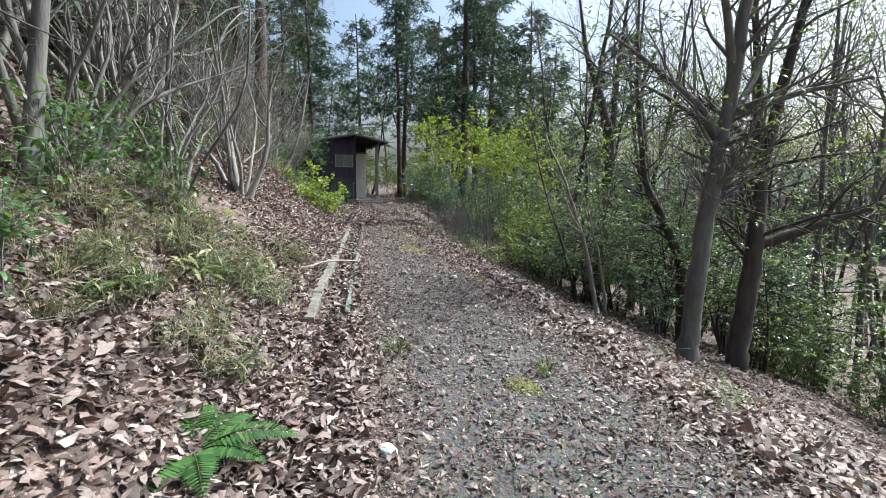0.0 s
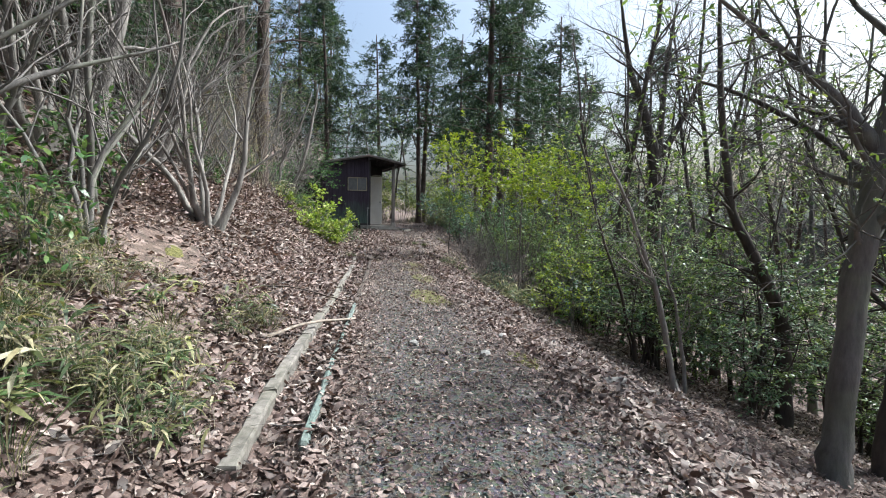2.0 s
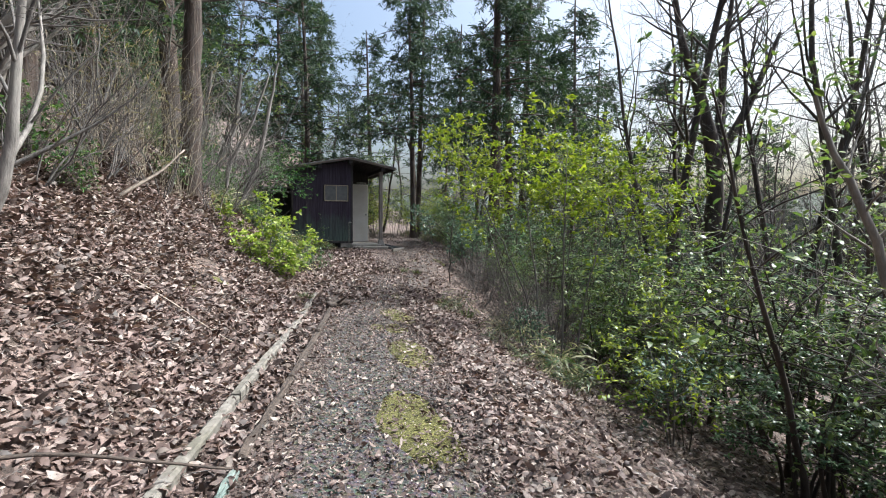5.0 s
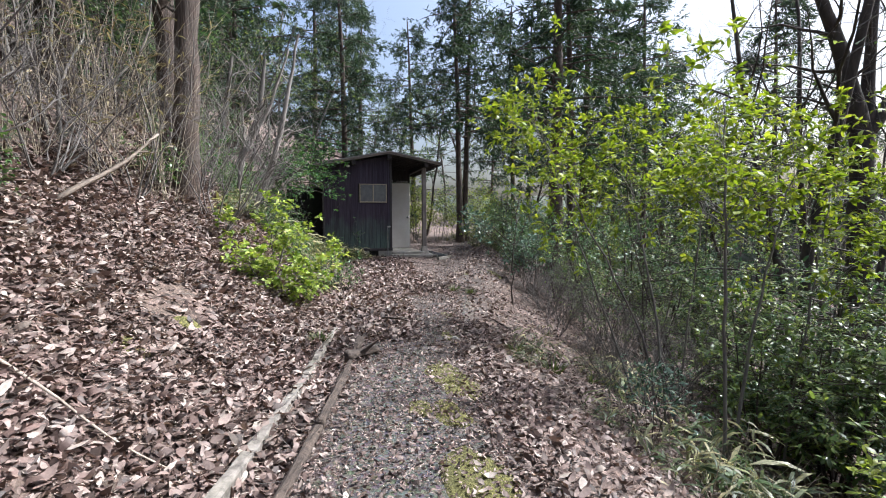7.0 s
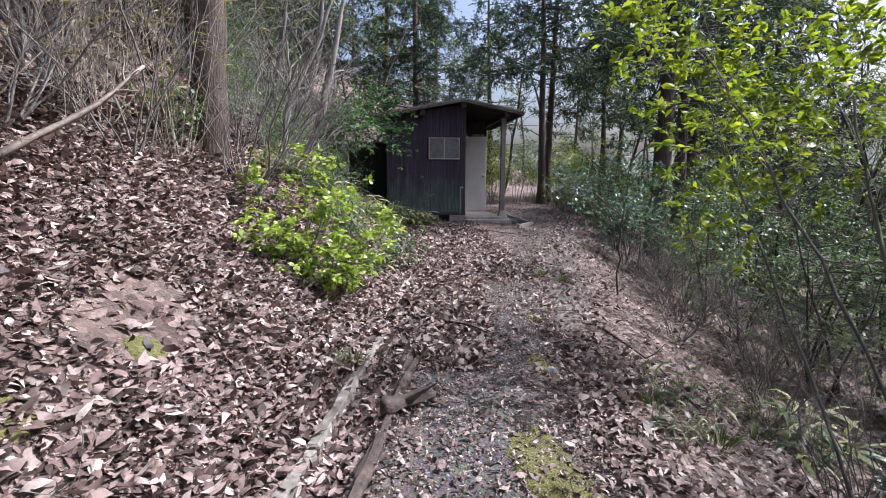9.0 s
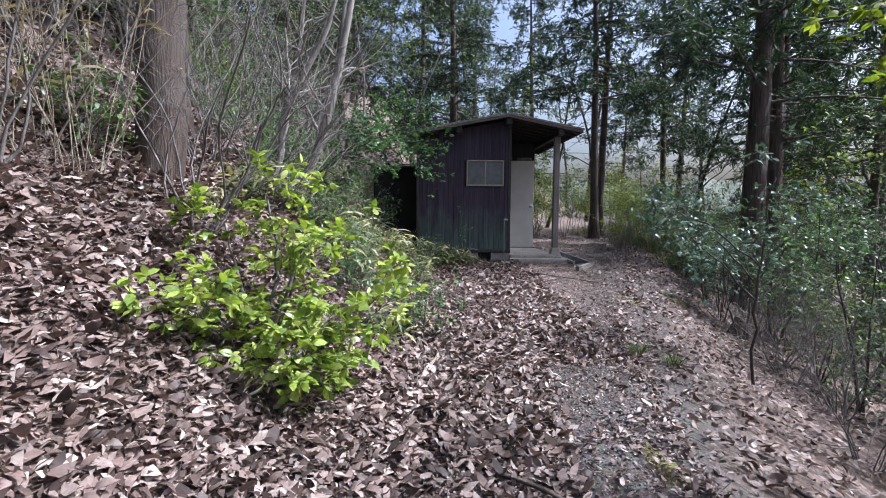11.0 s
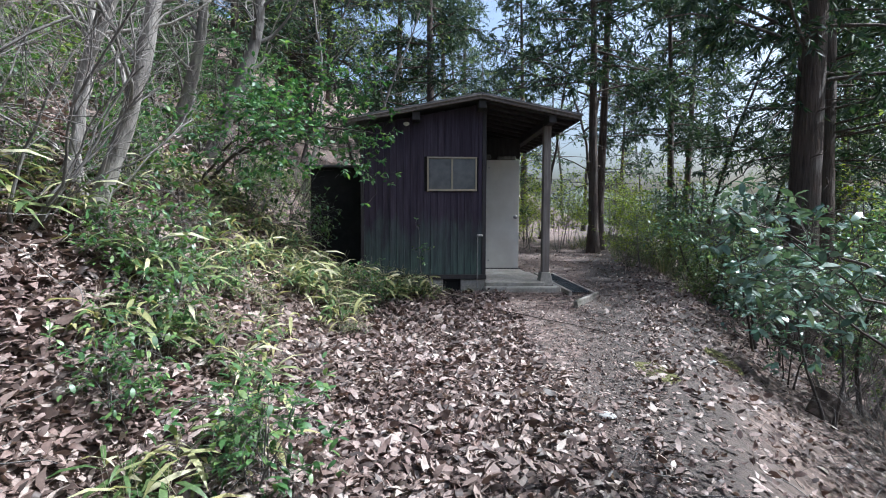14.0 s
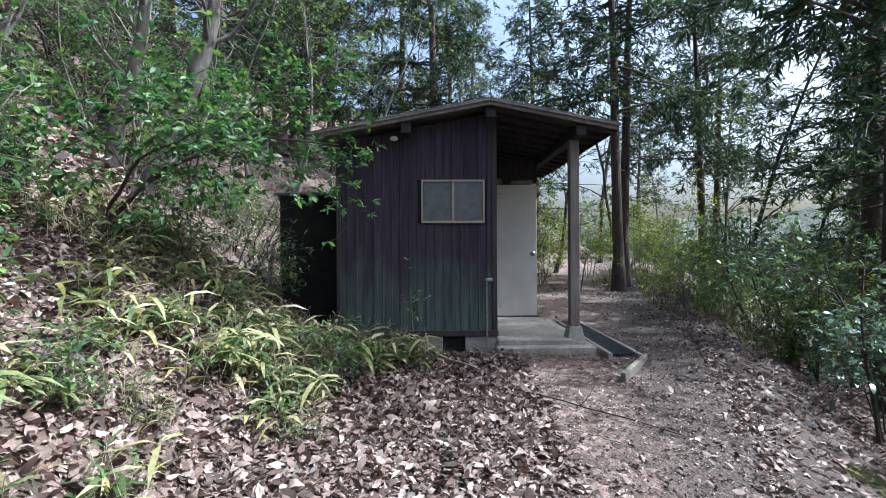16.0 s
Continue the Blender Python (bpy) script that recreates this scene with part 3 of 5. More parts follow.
    part("bracket", box(0.1, 0.34, 1.80, 1.90, 2.01, 2.1, 0.02), BARK_PALE, shed)
    part("bracket", box(0.46, 0.8, 1.80, 1.90, 2.01, 2.08, 0.02), BARK_PALE, shed)
    # porch
    post = part("post", box(0.865, 0.975, 0.0, 0.11, 0.13, 2.34, 0.008), POST_WOOD, shed, "square weathered wooden post")
    bm = bmesh.new()
    bmesh.ops.create_cone(bm, segments=4, cap_ends=True, radius1=0.16, radius2=0.10, depth=0.2, matrix=Matrix.Translation((0.92, 0.055, 0.03)) @ pose(0, 0, 0, 0, 0, 45))
    bmesh.ops.bevel(bm, geom=bm.edges[:], offset=0.01, segments=1, affect="EDGES")
    part("footing", bm, CONCRETE, post, "tapered concrete footing")
    slab = part("porch_slab", box(0.0, 0.9, -0.06, 1.9, -0.3, 0.0, 0.02), CONCRETE, shed, "worn beige concrete porch slab")
    part("step", box(-0.02, 1.12, -0.16, 1.95, -0.35, -0.07, 0.02), CONCRETE, slab)
    # standpipe and cord lamp under the eave
    pipe = part("water_pipe", box(-0.125, -0.105, -0.06, -0.04, -0.1, 0.68, 0.006), STEEL, shed, "thin metal standpipe with a tap")
    part("tap", box(-0.13, -0.04, -0.075, -0.035, 0.66, 0.70, 0.012), STEEL, pipe)
    bm = bmesh.new()
    bmesh.ops.create_uvsphere(bm, u_segments=10, v_segments=8, radius=0.035)
    bmesh.ops.transform(bm, verts=bm.verts, matrix=Matrix.Translation((-1.16, -0.12, 2.28)) @ Matrix.Diagonal((1.3, 1, 0.8, 1)))
    part("insulator", bm, DOOR_PAINT, shed, "small white porcelain insulator")
    # low lean-to against the bank; its near-black colour paints the recess's shade
    annex = part("annex", box(-2.75, -1.805, 0.95, 1.0, -0.1, 1.75), SHADE_BLACK, shed, "low lean-to with the recess's shade painted on in near-black")
    part("annex_side", box(-2.75, -2.7, 1.002, 3.1, -0.1, 1.75), SHADE_BLACK, annex)
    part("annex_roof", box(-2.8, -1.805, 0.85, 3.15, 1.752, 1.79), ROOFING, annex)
    return shed


build_shed()


def build_drain():
    d = holder("drain_channel", pose(1.14, -0.45, -0.12, 0, 0, -1.5), "concrete drain channel with a dark metal grating", "drain")
    part("side", box(0.0, 0.05, 0.0, 2.5, -0.2, 0.03, 0.008), CONCRETE, d)
    part("side", box(0.33, 0.38, 0.0, 2.5, -0.2, 0.02, 0.008), CONCRETE, d)
    part("bottom", box(0.05, 0.33, -0.4, 2.5, -0.2, -0.16, 0.0), SHADE_BLACK, d)
    g = part("grating", box(0.055, 0.325, 0.12, 2.5, -0.005, 0.005, 0.0), GRATE, d, "dark blue-grey grating of narrow bars")
    for i in range(11):
        part("bar", box(0.06 + i * 0.0255, 0.068 + i * 0.0255, 0.12, 2.5, 0.006, 0.02, 0.0), GRATE, g)
    part("end_board", box(0, 0.05, -1.0, 0.0, -0.14, 0.03, 0.008, None, Matrix.Translation((0.38, 0.0, 0.0)) @ pose(0, 0, 0, 0, 0, -33)), KERB, d)


build_drain()


# ---- path edges ----
def edge_strip(name, off, width, y0, y1, height, mat, label, seed):
    """A run of worn kerb pieces that follows the path's left edge."""
    r = rng(seed)
    ob = holder(name, pose(gutter_x(y0) + off, y0, ground_z(gutter_x(y0) + off, y0)), label, "kerb")
    y = y0
    inv = ob.matrix_world.inverted()
    while y < y1:
        ln = min(r.uniform(0.9, 1.5), y1 - y)
        a = Vector((gutter_x(y) + off, y, ground_z(curve(y, EDGE_L) + 0.3, y) - 0.01))
        b = Vector((gutter_x(y + ln) + off, y + ln - 0.012, ground_z(curve(y + ln, EDGE_L) + 0.3, y + ln) - 0.01))
        d = b - a
        m = inv @ Matrix.Translation(a) @ d.to_track_quat("Y", "Z").to_matrix().to_4x4() @ pose(0, 0, r.uniform(-0.012, 0.012), 0, r.uniform(-3, 3), 0)
        bm = box(-width / 2, width / 2, 0, d.length, -0.14, height, 0.012, None, m)
        bmesh.ops.subdivide_edges(bm, edges=[e for e in bm.edges if e.calc_length() > 0.4], cuts=6)
        for v in bm.verts:
            v.co += Vector(r.normal(0, 0.004, 3))
        part("kerb_piece", bm, mat, ob)
        y += ln
    return ob


edge_strip("gutter_kerb", -0.33, 0.095, -16.75, -13.7, 0.05, KERB, "weathered concrete kerb beside the leaf-filled gutter", 3)
edge_strip("gutter_kerb", -0.32, 0.07, -13.6, -7.9, 0.04, KERB, "low worn concrete kerb half buried in leaves", 4)
edge_strip("gutter_edge", 0.0, 0.045, -16.6, -13.2, 0.035, ALGAE_KERB, "narrow greenish concrete gutter edge beside the path", 5)
edge_strip("gutter_edge", 0.0, 0.055, -13.1, -8.0, 0.055, ROTTEN, "narrow dark rotting timber path edge", 6)


# ---- trees and shrubs ----
def on_ground(x, y, turn=0.0, size=1.0, sink=0.03, lean=(0, 0)):
    return pose(x, y, rough_z(x, y) - sink, lean[0], lean[1], turn) @ Matrix.Scale(size, 4)


def clone(ob, x, y, turn, size, lean=(0, 0), sink=0.04):
    c = copy_thing(ob, on_ground(x, y, turn, 1.0, sink, lean))
    c.scale = (size, size, size * 1.0)
    return c


def flare(limb, r0):
    pts, rad = limb
    rad = rad.copy()
    rad[0] *= 1.45
    return pts, rad


def cedar(seed, height, r0, crown_from, x, y, label):
    """A tall straight conifer: bare below with dead snags, drooping feathery sprays above."""
    r = rng(seed)
    trunk = flare(wander((0, 0, 0), (0, 0, 1), height, r0, 0.03, r, 14, 0.012), r0)
    limbs, snags = [], []
    z = crown_from
    while z < height * 0.97:
        k = z / height
        i = k * 14
        p = trunk[0][int(i)] + (trunk[0][min(int(i) + 1, 14)] - trunk[0][int(i)]) * (i - int(i))
        a = r.uniform(0, 2 * np.pi)
        ln = (2.9 * (1 - (z - crown_from) / (height - crown_from)) + 0.7) * r.uniform(0.7, 1.15)
        limbs.append(wander(p, (np.cos(a), np.sin(a), r.uniform(-0.1, 0.25)), ln, 0.032, 0.006, r, 6, 0.07, -0.05))
        z += r.uniform(0.1, 0.24)
    for _ in range(14):
        z = r.uniform(1.6, crown_from)
        i = z / height * 14
        a = r.uniform(0, 2 * np.pi)
        snags.append(wander(trunk[0][int(i)] * (1 - i % 1) + trunk[0][int(i) + 1] * (i % 1), (np.cos(a), np.sin(a), r.uniform(-0.3, 0.2)), r.uniform(0.5, 1.8), 0.014, 0.003, r, 5, 0.14, -0.02))
    sprays = [s for l in limbs for s in sprout(l, 13, 0.6, 0.4, r, 0.75, -0.1, 0.12, 0.1, 3)]
    P, D = [], []
    for pts, rad in sprays:
        k = r.uniform(0.05, 0.999, 26) * (len(pts) - 1)
        i = k.astype(int)
        P.append(pts[i] + (pts[i + 1] - pts[i]) * (k - i)[:, None])
        side = r.normal(0, 1, (26, 3))
        side[:, 2] *= 0.5
        D.append(unit(pts[i + 1] - pts[i]) * 0.7 + unit(side) - np.array([0, 0, 0.35]))
    P, D = np.concatenate(P), np.concatenate(D)
    L = r.uniform(0.09, 0.26, len(P))
    leaf = needles(P, D, L, L * 0.19, r)
    return plant("conifer", on_ground(x, y), tubes([trunk] + limbs + snags + sprays[::5]), leaf, label, "tree", "conifers", BARK_CEDAR, CEDAR_LEAF)


def broadleaf(seed, height, r0, x, y, label, leaf_mat, bark, size, per, spread=0.8, fork=0.35, stems=1, group="", name="evergreen_tree", twigs=6, cluster=0.4):
    """A small evergreen tree: leaning stems, forking limbs, leaves in tufts at the twig ends."""
    r = rng(seed)
    main = []
    for s in range(stems):
        a = r.uniform(0, 6.28)
        main.append(flare(wander((0.05 * np.cos(a) * (stems > 1), 0.05 * np.sin(a) * (stems > 1), 0), (0.22 * np.cos(a), 0.22 * np.sin(a), 1), height * r.uniform(0.8, 1.05), r0 * r.uniform(0.7, 1), r0 * 0.22, r, 9, 0.09, 0.04), r0))
    limbs = [l for m in main for l in sprout(m, 11, height * 0.36, 0.5, r, spread * 1.2, -0.01, fork, 0.15, 5)]
    tw = [t for l in limbs for t in sprout(l, twigs, height * 0.12 + 0.14, 0.5, r, 0.85, -0.03, 0.3, 0.16, 3)]
    leaf = leaves_on(tw, per, r, size, 0.42, 0.05, 0.3, 1.7, cluster)
    return plant(name, on_ground(x, y), tubes(main + limbs + tw), leaf, label, "tree" if height > 2.6 else "shrub", group, bark, leaf_mat)


def bare_shrub(seed, height, stems, r0, x, y, label, bark=None, twigs=9, spread=0.35, name="bare_shrub", category="shrub", group="bare shrubs"):
    """Many leafless stems from one stool, branching into a haze of fine twigs."""
    r = rng(seed)
    main = []
    for s in range(stems):
        a = r.uniform(0, 6.28)
        d = (spread * np.cos(a), spread * np.sin(a), 1)
        main.append(flare(wander((0.1 * np.cos(a), 0.1 * np.sin(a), 0), d, height * r.uniform(0.6, 1.1), r0 * r.uniform(0.5, 1.0), 0.006, r, 9, 0.15, 0.02), r0))
    limbs = [l for m in main for l in sprout(m, 6, height * 0.38, 0.45, r, 0.6, 0.05, 0.25, 0.14, 5)]
    tw = [t for l in limbs for t in sprout(l, twigs, height * 0.16, 0.45, r, 0.75, 0.0, 0.2, 0.2, 4)]
    ob = holder(name, on_ground(x, y), label, category, group)
    for m in main:
        child(new("stem", tri_mesh("stem", *tubes([m]), bark or BARK_PALE, True)), ob)
    tagged(child(new("twigwork", tri_mesh("twigwork", *tubes(limbs + tw), TWIG, True)), ob, "fine bare twigs"), kind="stuff")
    return ob


def bare_tree(seed, height, r0, x, y, label, bark=None, limbs_n=12, twigs=8, name="bare_tree", group="bare trees"):
    r = rng(seed)
    trunk = flare(wander((0, 0, 0), (r.normal(0, 0.06), r.normal(0, 0.06), 1), height, r0, 0.02, r, 12, 0.05, 0.02), r0)
    limbs = sprout(trunk, limbs_n, height * 0.3, 0.5, r, 0.65, 0.08, 0.35, 0.13, 6)
    tw = [t for l in limbs for t in sprout(l, twigs, height * 0.1, 0.45, r, 0.7, 0.04, 0.2, 0.17, 4)]
    tw2 = [t for l in tw for t in sprout(l, 3, height * 0.045, 0.5, r, 0.7, 0.02, 0.2, 0.17, 3)]
    ob = holder(name, on_ground(x, y), label, "tree", group)
    child(new("trunk", tri_mesh("trunk", *tubes([trunk] + limbs), bark or BARK_DARK, True)), ob)
    tagged(child(new("twigwork", tri_mesh("twigwork", *tubes(tw + tw2), TWIG, True)), ob, "fine bare twigs"), kind="stuff")
    return ob


def shaped_tree(name, seed, lines, bark, label, leaf_mat=None, twig_len=0.8, per=0, size=(0.05, 0.09), origin=None, twigs=7, side=9, group="", first=0.35, shape=0.42, girth=1.0):
    """A tree whose main limbs follow given lines of (x, y, z, radius); finer limbs grow from them."""
    r = rng(seed)
    o = np.array(origin if origin is not None else lines[0][0][:3], float)
    main = []
    for ln in lines:
        a = np.array(ln, float)
        k = np.linspace(0, len(a) - 1, (len(a) - 1) * 5 + 1)
        pts = np.stack([np.interp(k, range(len(a)), a[:, i]) for i in range(4)], 1)
        pts[:, 3] *= girth
        wob = r.normal(0, 0.25, (len(k), 3)) * pts[:, 3:4] + r.normal(0, 0.03, (len(k), 3)) * (pts[:, 3:4] < 0.03)
        for _ in range(2):
            pts[1:-1] = (pts[:-2] + 2 * pts[1:-1] + pts[2:]) / 4
        main.append((pts[:, :3] - o + wob * 0.35, pts[:, 3] * r.uniform(0.94, 1.06, len(k))))
    limbs = [l for m in main for l in sprout(m, side, twig_len * 1.5, 0.4, r, 0.8, 0.03, first, 0.17, 6)]
    tw = [t for l in limbs for t in sprout(l, twigs, twig_len * 0.7, 0.5, r, 0.8, 0.0, 0.2, 0.2, 4)]
    ob = holder(name, pose(*o), label, "tree", group)
    child(new("trunk", tri_mesh("trunk", *tubes(main), bark, True)), ob)
    tagged(child(new("branchwork", tri_mesh("branchwork", *tubes(limbs + tw), bark, True)), ob), kind="stuff")
    if per:
        child(new("crown", tri_mesh("crown", *leaves_on(tw, per, r, size, shape, 0.15, 0.3, 0.8, 0.55), leaf_mat)), ob)
    return ob


# ---- planting: the right slope ----
shaped_tree("slope_tree", 11, [
    [(0.83, -16.36, -1.85, 0.21), (0.9, -16.33, -1.3, 0.16), (1.03, -16.28, -0.32, 0.148), (1.16, -16.24, 0.45, 0.16), (1.24, -16.25, 0.9, 0.13), (1.31, -16.29, 1.5, 0.12), (1.42, -16.35, 2.9, 0.095), (1.6, -16.3, 4.5, 0.06)],
    [(1.27, -16.27, 1.15, 0.10), (1.0, -16.1, 1.6, 0.075), (0.5, -16.0, 1.95, 0.05), (-0.3, -15.9, 2.4, 0.02)],
    [(1.29, -16.28, 1.3, 0.09), (1.7, -16.2, 1.7, 0.075), (2.2, -16.1, 2.4, 0.05), (2.9, -16.0, 3.2, 0.02)],
    [(1.12, -16.26, 0.3, 0.05), (1.0, -16.3, 0.45, 0.035), (0.83, -16.3, 0.75, 0.012)],
    [(1.16, -16.25, 0.42, 0.06), (1.35, -16.3, 0.52, 0.035), (1.45, -16.3, 0.6, 0.02)],
    [(1.35, -16.3, 2.0, 0.08), (1.0, -16.4, 2.8, 0.06), (0.6, -16.6, 3.6, 0.03)],
    [(1.3, -16.29, 1.4, 0.07), (1.8, -16.8, 1.7, 0.05), (2.2, -17.4, 1.8, 0.02)],
], BARK_GREY, "grey-barked tree with a swollen fork on the leafy slope", EVERGREEN, 1.0, 4, (0.04, 0.075), None, 8, 16, "", 0.35, 0.42, 0.74)
shaped_tree("slope_tree", 12, [
    [(2.11, -16.08, -2.25, 0.24), (2.2, -16.05, -1.7, 0.19), (2.39, -16.01, -0.66, 0.175), (2.5, -15.95, 0.3, 0.15), (2.6, -15.9, 1.0, 0.12), (2.93, -16.0, 2.74, 0.09), (3.3, -16.1, 4.6, 0.04)],
    [(2.45, -15.98, -0.3, 0.12), (2.8, -16.2, -0.15, 0.1), (3.13, -16.43, 0.05, 0.085), (3.79, -16.87, 0.36, 0.06), (4.6, -17.3, 0.7, 0.03)],
    [(2.52, -15.94, 0.4, 0.11), (2.45, -15.9, 1.3, 0.09), (2.4, -15.8, 2.6, 0.07), (2.2, -15.7, 4.2, 0.03)],
    [(2.6, -15.9, 1.0, 0.09), (2.9, -15.0, 1.7, 0.07), (3.3, -14.0, 2.2, 0.05), (3.9, -12.8, 2.7, 0.02)],
    [(2.52, -15.95, 0.5, 0.08), (2.6, -15.0, 1.5, 0.06), (2.4, -13.9, 2.3, 0.04), (2.0, -12.6, 2.9, 0.015)],
    [(2.75, -15.95, 1.8, 0.06), (3.4, -16.0, 2.1, 0.045), (4.3, -16.2, 2.2, 0.02)],
], BARK_DARK, "dark leaning twin-trunk tree on the slope", EVERGREEN, 1.0, 4, (0.04, 0.075), None, 8, 15, "", 0.35, 0.42, 0.74)
shaped_tree("slope_tree", 13, [
    [(2.74, -14.55, -2.5, 0.12), (2.74, -14.5, -1.5, 0.10), (2.73, -14.41, -0.73, 0.09), (2.4, -14.2, 0.1, 0.075), (2.17, -14.03, 0.6, 0.06), (2.11, -13.8, 2.1, 0.045), (2.2, -13.6, 4.0, 0.02)],
], BARK_DARK, "slender dark crooked tree behind the larger trunks", EVERGREEN, 0.8, 6, (0.05, 0.08), None, 7, 12)
shaped_tree("sapling", 14, [
    [(0.9, -14.55, -1.75, 0.05), (0.82, -14.44, -1.19, 0.042), (0.72, -14.35, -0.5, 0.036), (0.4, -14.12, 0.65, 0.026), (0.05, -14.0, 1.4, 0.012)],
    [(1.1, -14.45, -1.75, 0.028), (1.02, -14.4, -0.9, 0.024), (0.75, -14.3, 0.2, 0.012)],
    [(0.62, -14.28, -0.15, 0.02), (0.35, -14.4, 0.1, 0.014), (0.05, -14.5, 0.5, 0.006)],
], BARK_PALE, "thin pale leaning sapling on the leaf-covered slope", EVERGREEN, 0.5, 3, (0.04, 0.07), None, 5, 8, "", 0.45)
shaped_tree("slope_tree", 15, [
    [(7.45, -6.77, -4.0, 0.22), (7.45, -6.77, 0.0, 0.2), (7.4, -6.8, 2.2, 0.19), (7.0, -6.7, 3.6, 0.13), (6.4, -6.6, 5.0, 0.08), (6.0, -6.6, 7, 0.03)],
    [(7.42, -6.8, 1.9, 0.13), (7.6, -6.7, 3.2, 0.11), (7.7, -6.7, 5.0, 0.07), (8.0, -6.7, 7, 0.03)],
    [(7.42, -6.8, 2.2, 0.12), (8.1, -7.0, 3.4, 0.09), (8.8, -7.2, 5.2, 0.04)],
], BARK_DARK, "dark forked bare tree rising from the slope", None, 1.4, 0, (0, 0), None, 7, 12)

# tall conifer beside the path, and others around the shed
big = cedar(21, 15.0, 0.25, 4.2, 4.95, 0.1, "tall conifer with a straight furrowed trunk beside the path")
slim = cedar(22, 13.0, 0.15, 4.6, 4.05, 6.9, "slim dark conifer behind the shed")
dense = cedar(23, 12.0, 0.17, 1.8, -0.6, 8.6, "dense dark green conifer behind the shed")
for x, y, s in ((6.0, 0.9, 0.8), (8.4, 4.5, 0.95)):
    clone(big, x, y, x * 77, s)
for x, y, s in ((7.4, 9.0, 0.9), (9.5, 12.0, 1.0), (10.2, 3.0, 1.0), (13.5, 0.5, 1.0)):
    clone(slim, x, y, x * 99 + y, s)
for x, y, s in ((11.5, 7.0, 1.0), (-5.5, 12, 1.1), (-8, 18, 1.2), (15, 8, 1.1)):
    clone(dense, x, y, x * 55 + y, s)

# understorey on the slope
r = rng(31)
under_a = broadleaf(32, 3.2, 0.032, 2.1, -12.6, "evergreen understorey tree with small glossy leaves", EVERGREEN, BARK_DARK, (0.05, 0.085), 10, group="understorey trees", fork=0.42)
under_b = broadleaf(33, 2.5, 0.03, 3.2, -13.4, "bluish-green broadleaf shrub on the slope", BLUEGREEN, BARK_DARK, (0.055, 0.1), 8, stems=2, group="understorey shrubs", name="evergreen_shrub", fork=0.42)
under_c = broadleaf(34, 1.3, 0.015, 2.0, -10.9, "low glossy evergreen bush", EVERGREEN, BARK_DARK, (0.05, 0.09), 8, stems=4, group="low bushes", name="evergreen_shrub", fork=0.1)
thin = bare_tree(35, 9.5, 0.085, 5.5, -11.0, "thin bare woodland tree", BARK_DARK)
thin_b = bare_tree(36, 8.0, 0.07, 6.2, -15.5, "thin grey bare woodland tree", BARK_GREY)
for _ in range(14):
    y = r.uniform(-19, -1)
    x = curve(y, EDGE_R) + r.uniform(2.6, 9)
    if not (x < 4.6 and y < -15) and not (x < curve(y, EDGE_R) + 3.4 and y > -5):
        clone(under_a, x, y, r.uniform(0, 360), r.uniform(0.8, 1.4))
for _ in range(10):
    y = r.uniform(-19, -1)
    x = curve(y, EDGE_R) + r.uniform(3.0, 8)
    if not (x < 4.6 and y < -15):
        clone(under_b, x, y, r.uniform(0, 360), r.uniform(0.7, 1.25))
for _ in range(20):
    y = r.uniform(-17.5, 2)
    x = curve(y, EDGE_R) + r.uniform(2.2, 6)
    if x > 3.6 or y > -15:
        clone(under_c, x, y, r.uniform(0, 360), r.uniform(0.7, 1.3))
for _ in range(72):
    y = r.uniform(-28, 8)
    x = curve(y, EDGE_R) + r.uniform(4.5, 26)
    if x > 5 or y > -14:
        clone(thin if r.random() < 0.6 else thin_b, x, y, r.uniform(0, 360), r.uniform(0.8, 1.5), (r.uniform(-5, 5), r.uniform(-5, 5)))

def layered_shrub(seed, height, x, y, label, leaf_mat, size, stems=3, tiers=9, reach=1.0, per=9, group="layered shrubs"):
    """An evergreen shrub whose limbs spread level, so that the leaves lie in shelves."""
    r = rng(seed)
    main = [flare(wander((0.12 * np.cos(a), 0.12 * np.sin(a), 0), (0.2 * np.cos(a), 0.2 * np.sin(a), 1), height * r.uniform(0.8, 1.05), 0.026, 0.006, r, 9, 0.08, 0.03), 0.026) for a in r.uniform(0, 6.28, stems)]
    limbs = []
    for pts, rad in main:
        for k in np.linspace(3.0, 8.9, tiers):
            i = int(k)
            p = pts[i] + (pts[min(i + 1, 9)] - pts[i]) * (k - i)
            a = r.uniform(0, 6.28)
            limbs.append(wander(p, (np.cos(a), np.sin(a), 0.12), reach * r.uniform(0.5, 1.15), 0.011, 0.003, r, 5, 0.13, -0.01))
    tw = []
    for pts, rad in limbs:
        for _ in range(9):
            k = r.uniform(0.25, 0.98) * 5
            i = int(k)
            ax = unit(pts[i + 1] - pts[i])
            side = np.cross(ax, (0, 0, 1)) * r.choice([-1, 1])
            tw.append(wander(pts[i] + (pts[i + 1] - pts[i]) * (k - i), ax + side * r.uniform(0.6, 1.2) + np.array([0, 0, r.normal(0.05, 0.12)]), r.uniform(0.15, 0.42), 0.004, 0.0016, r, 3, 0.12))
    leaf = leaves_on(tw, per, r, size, 0.42, 0.05, 0.25, 2.2, 0.5)
    return plant("evergreen_shrub", on_ground(x, y), tubes(main + limbs + tw), leaf, label, "shrub", group, BARK_DARK, leaf_mat)


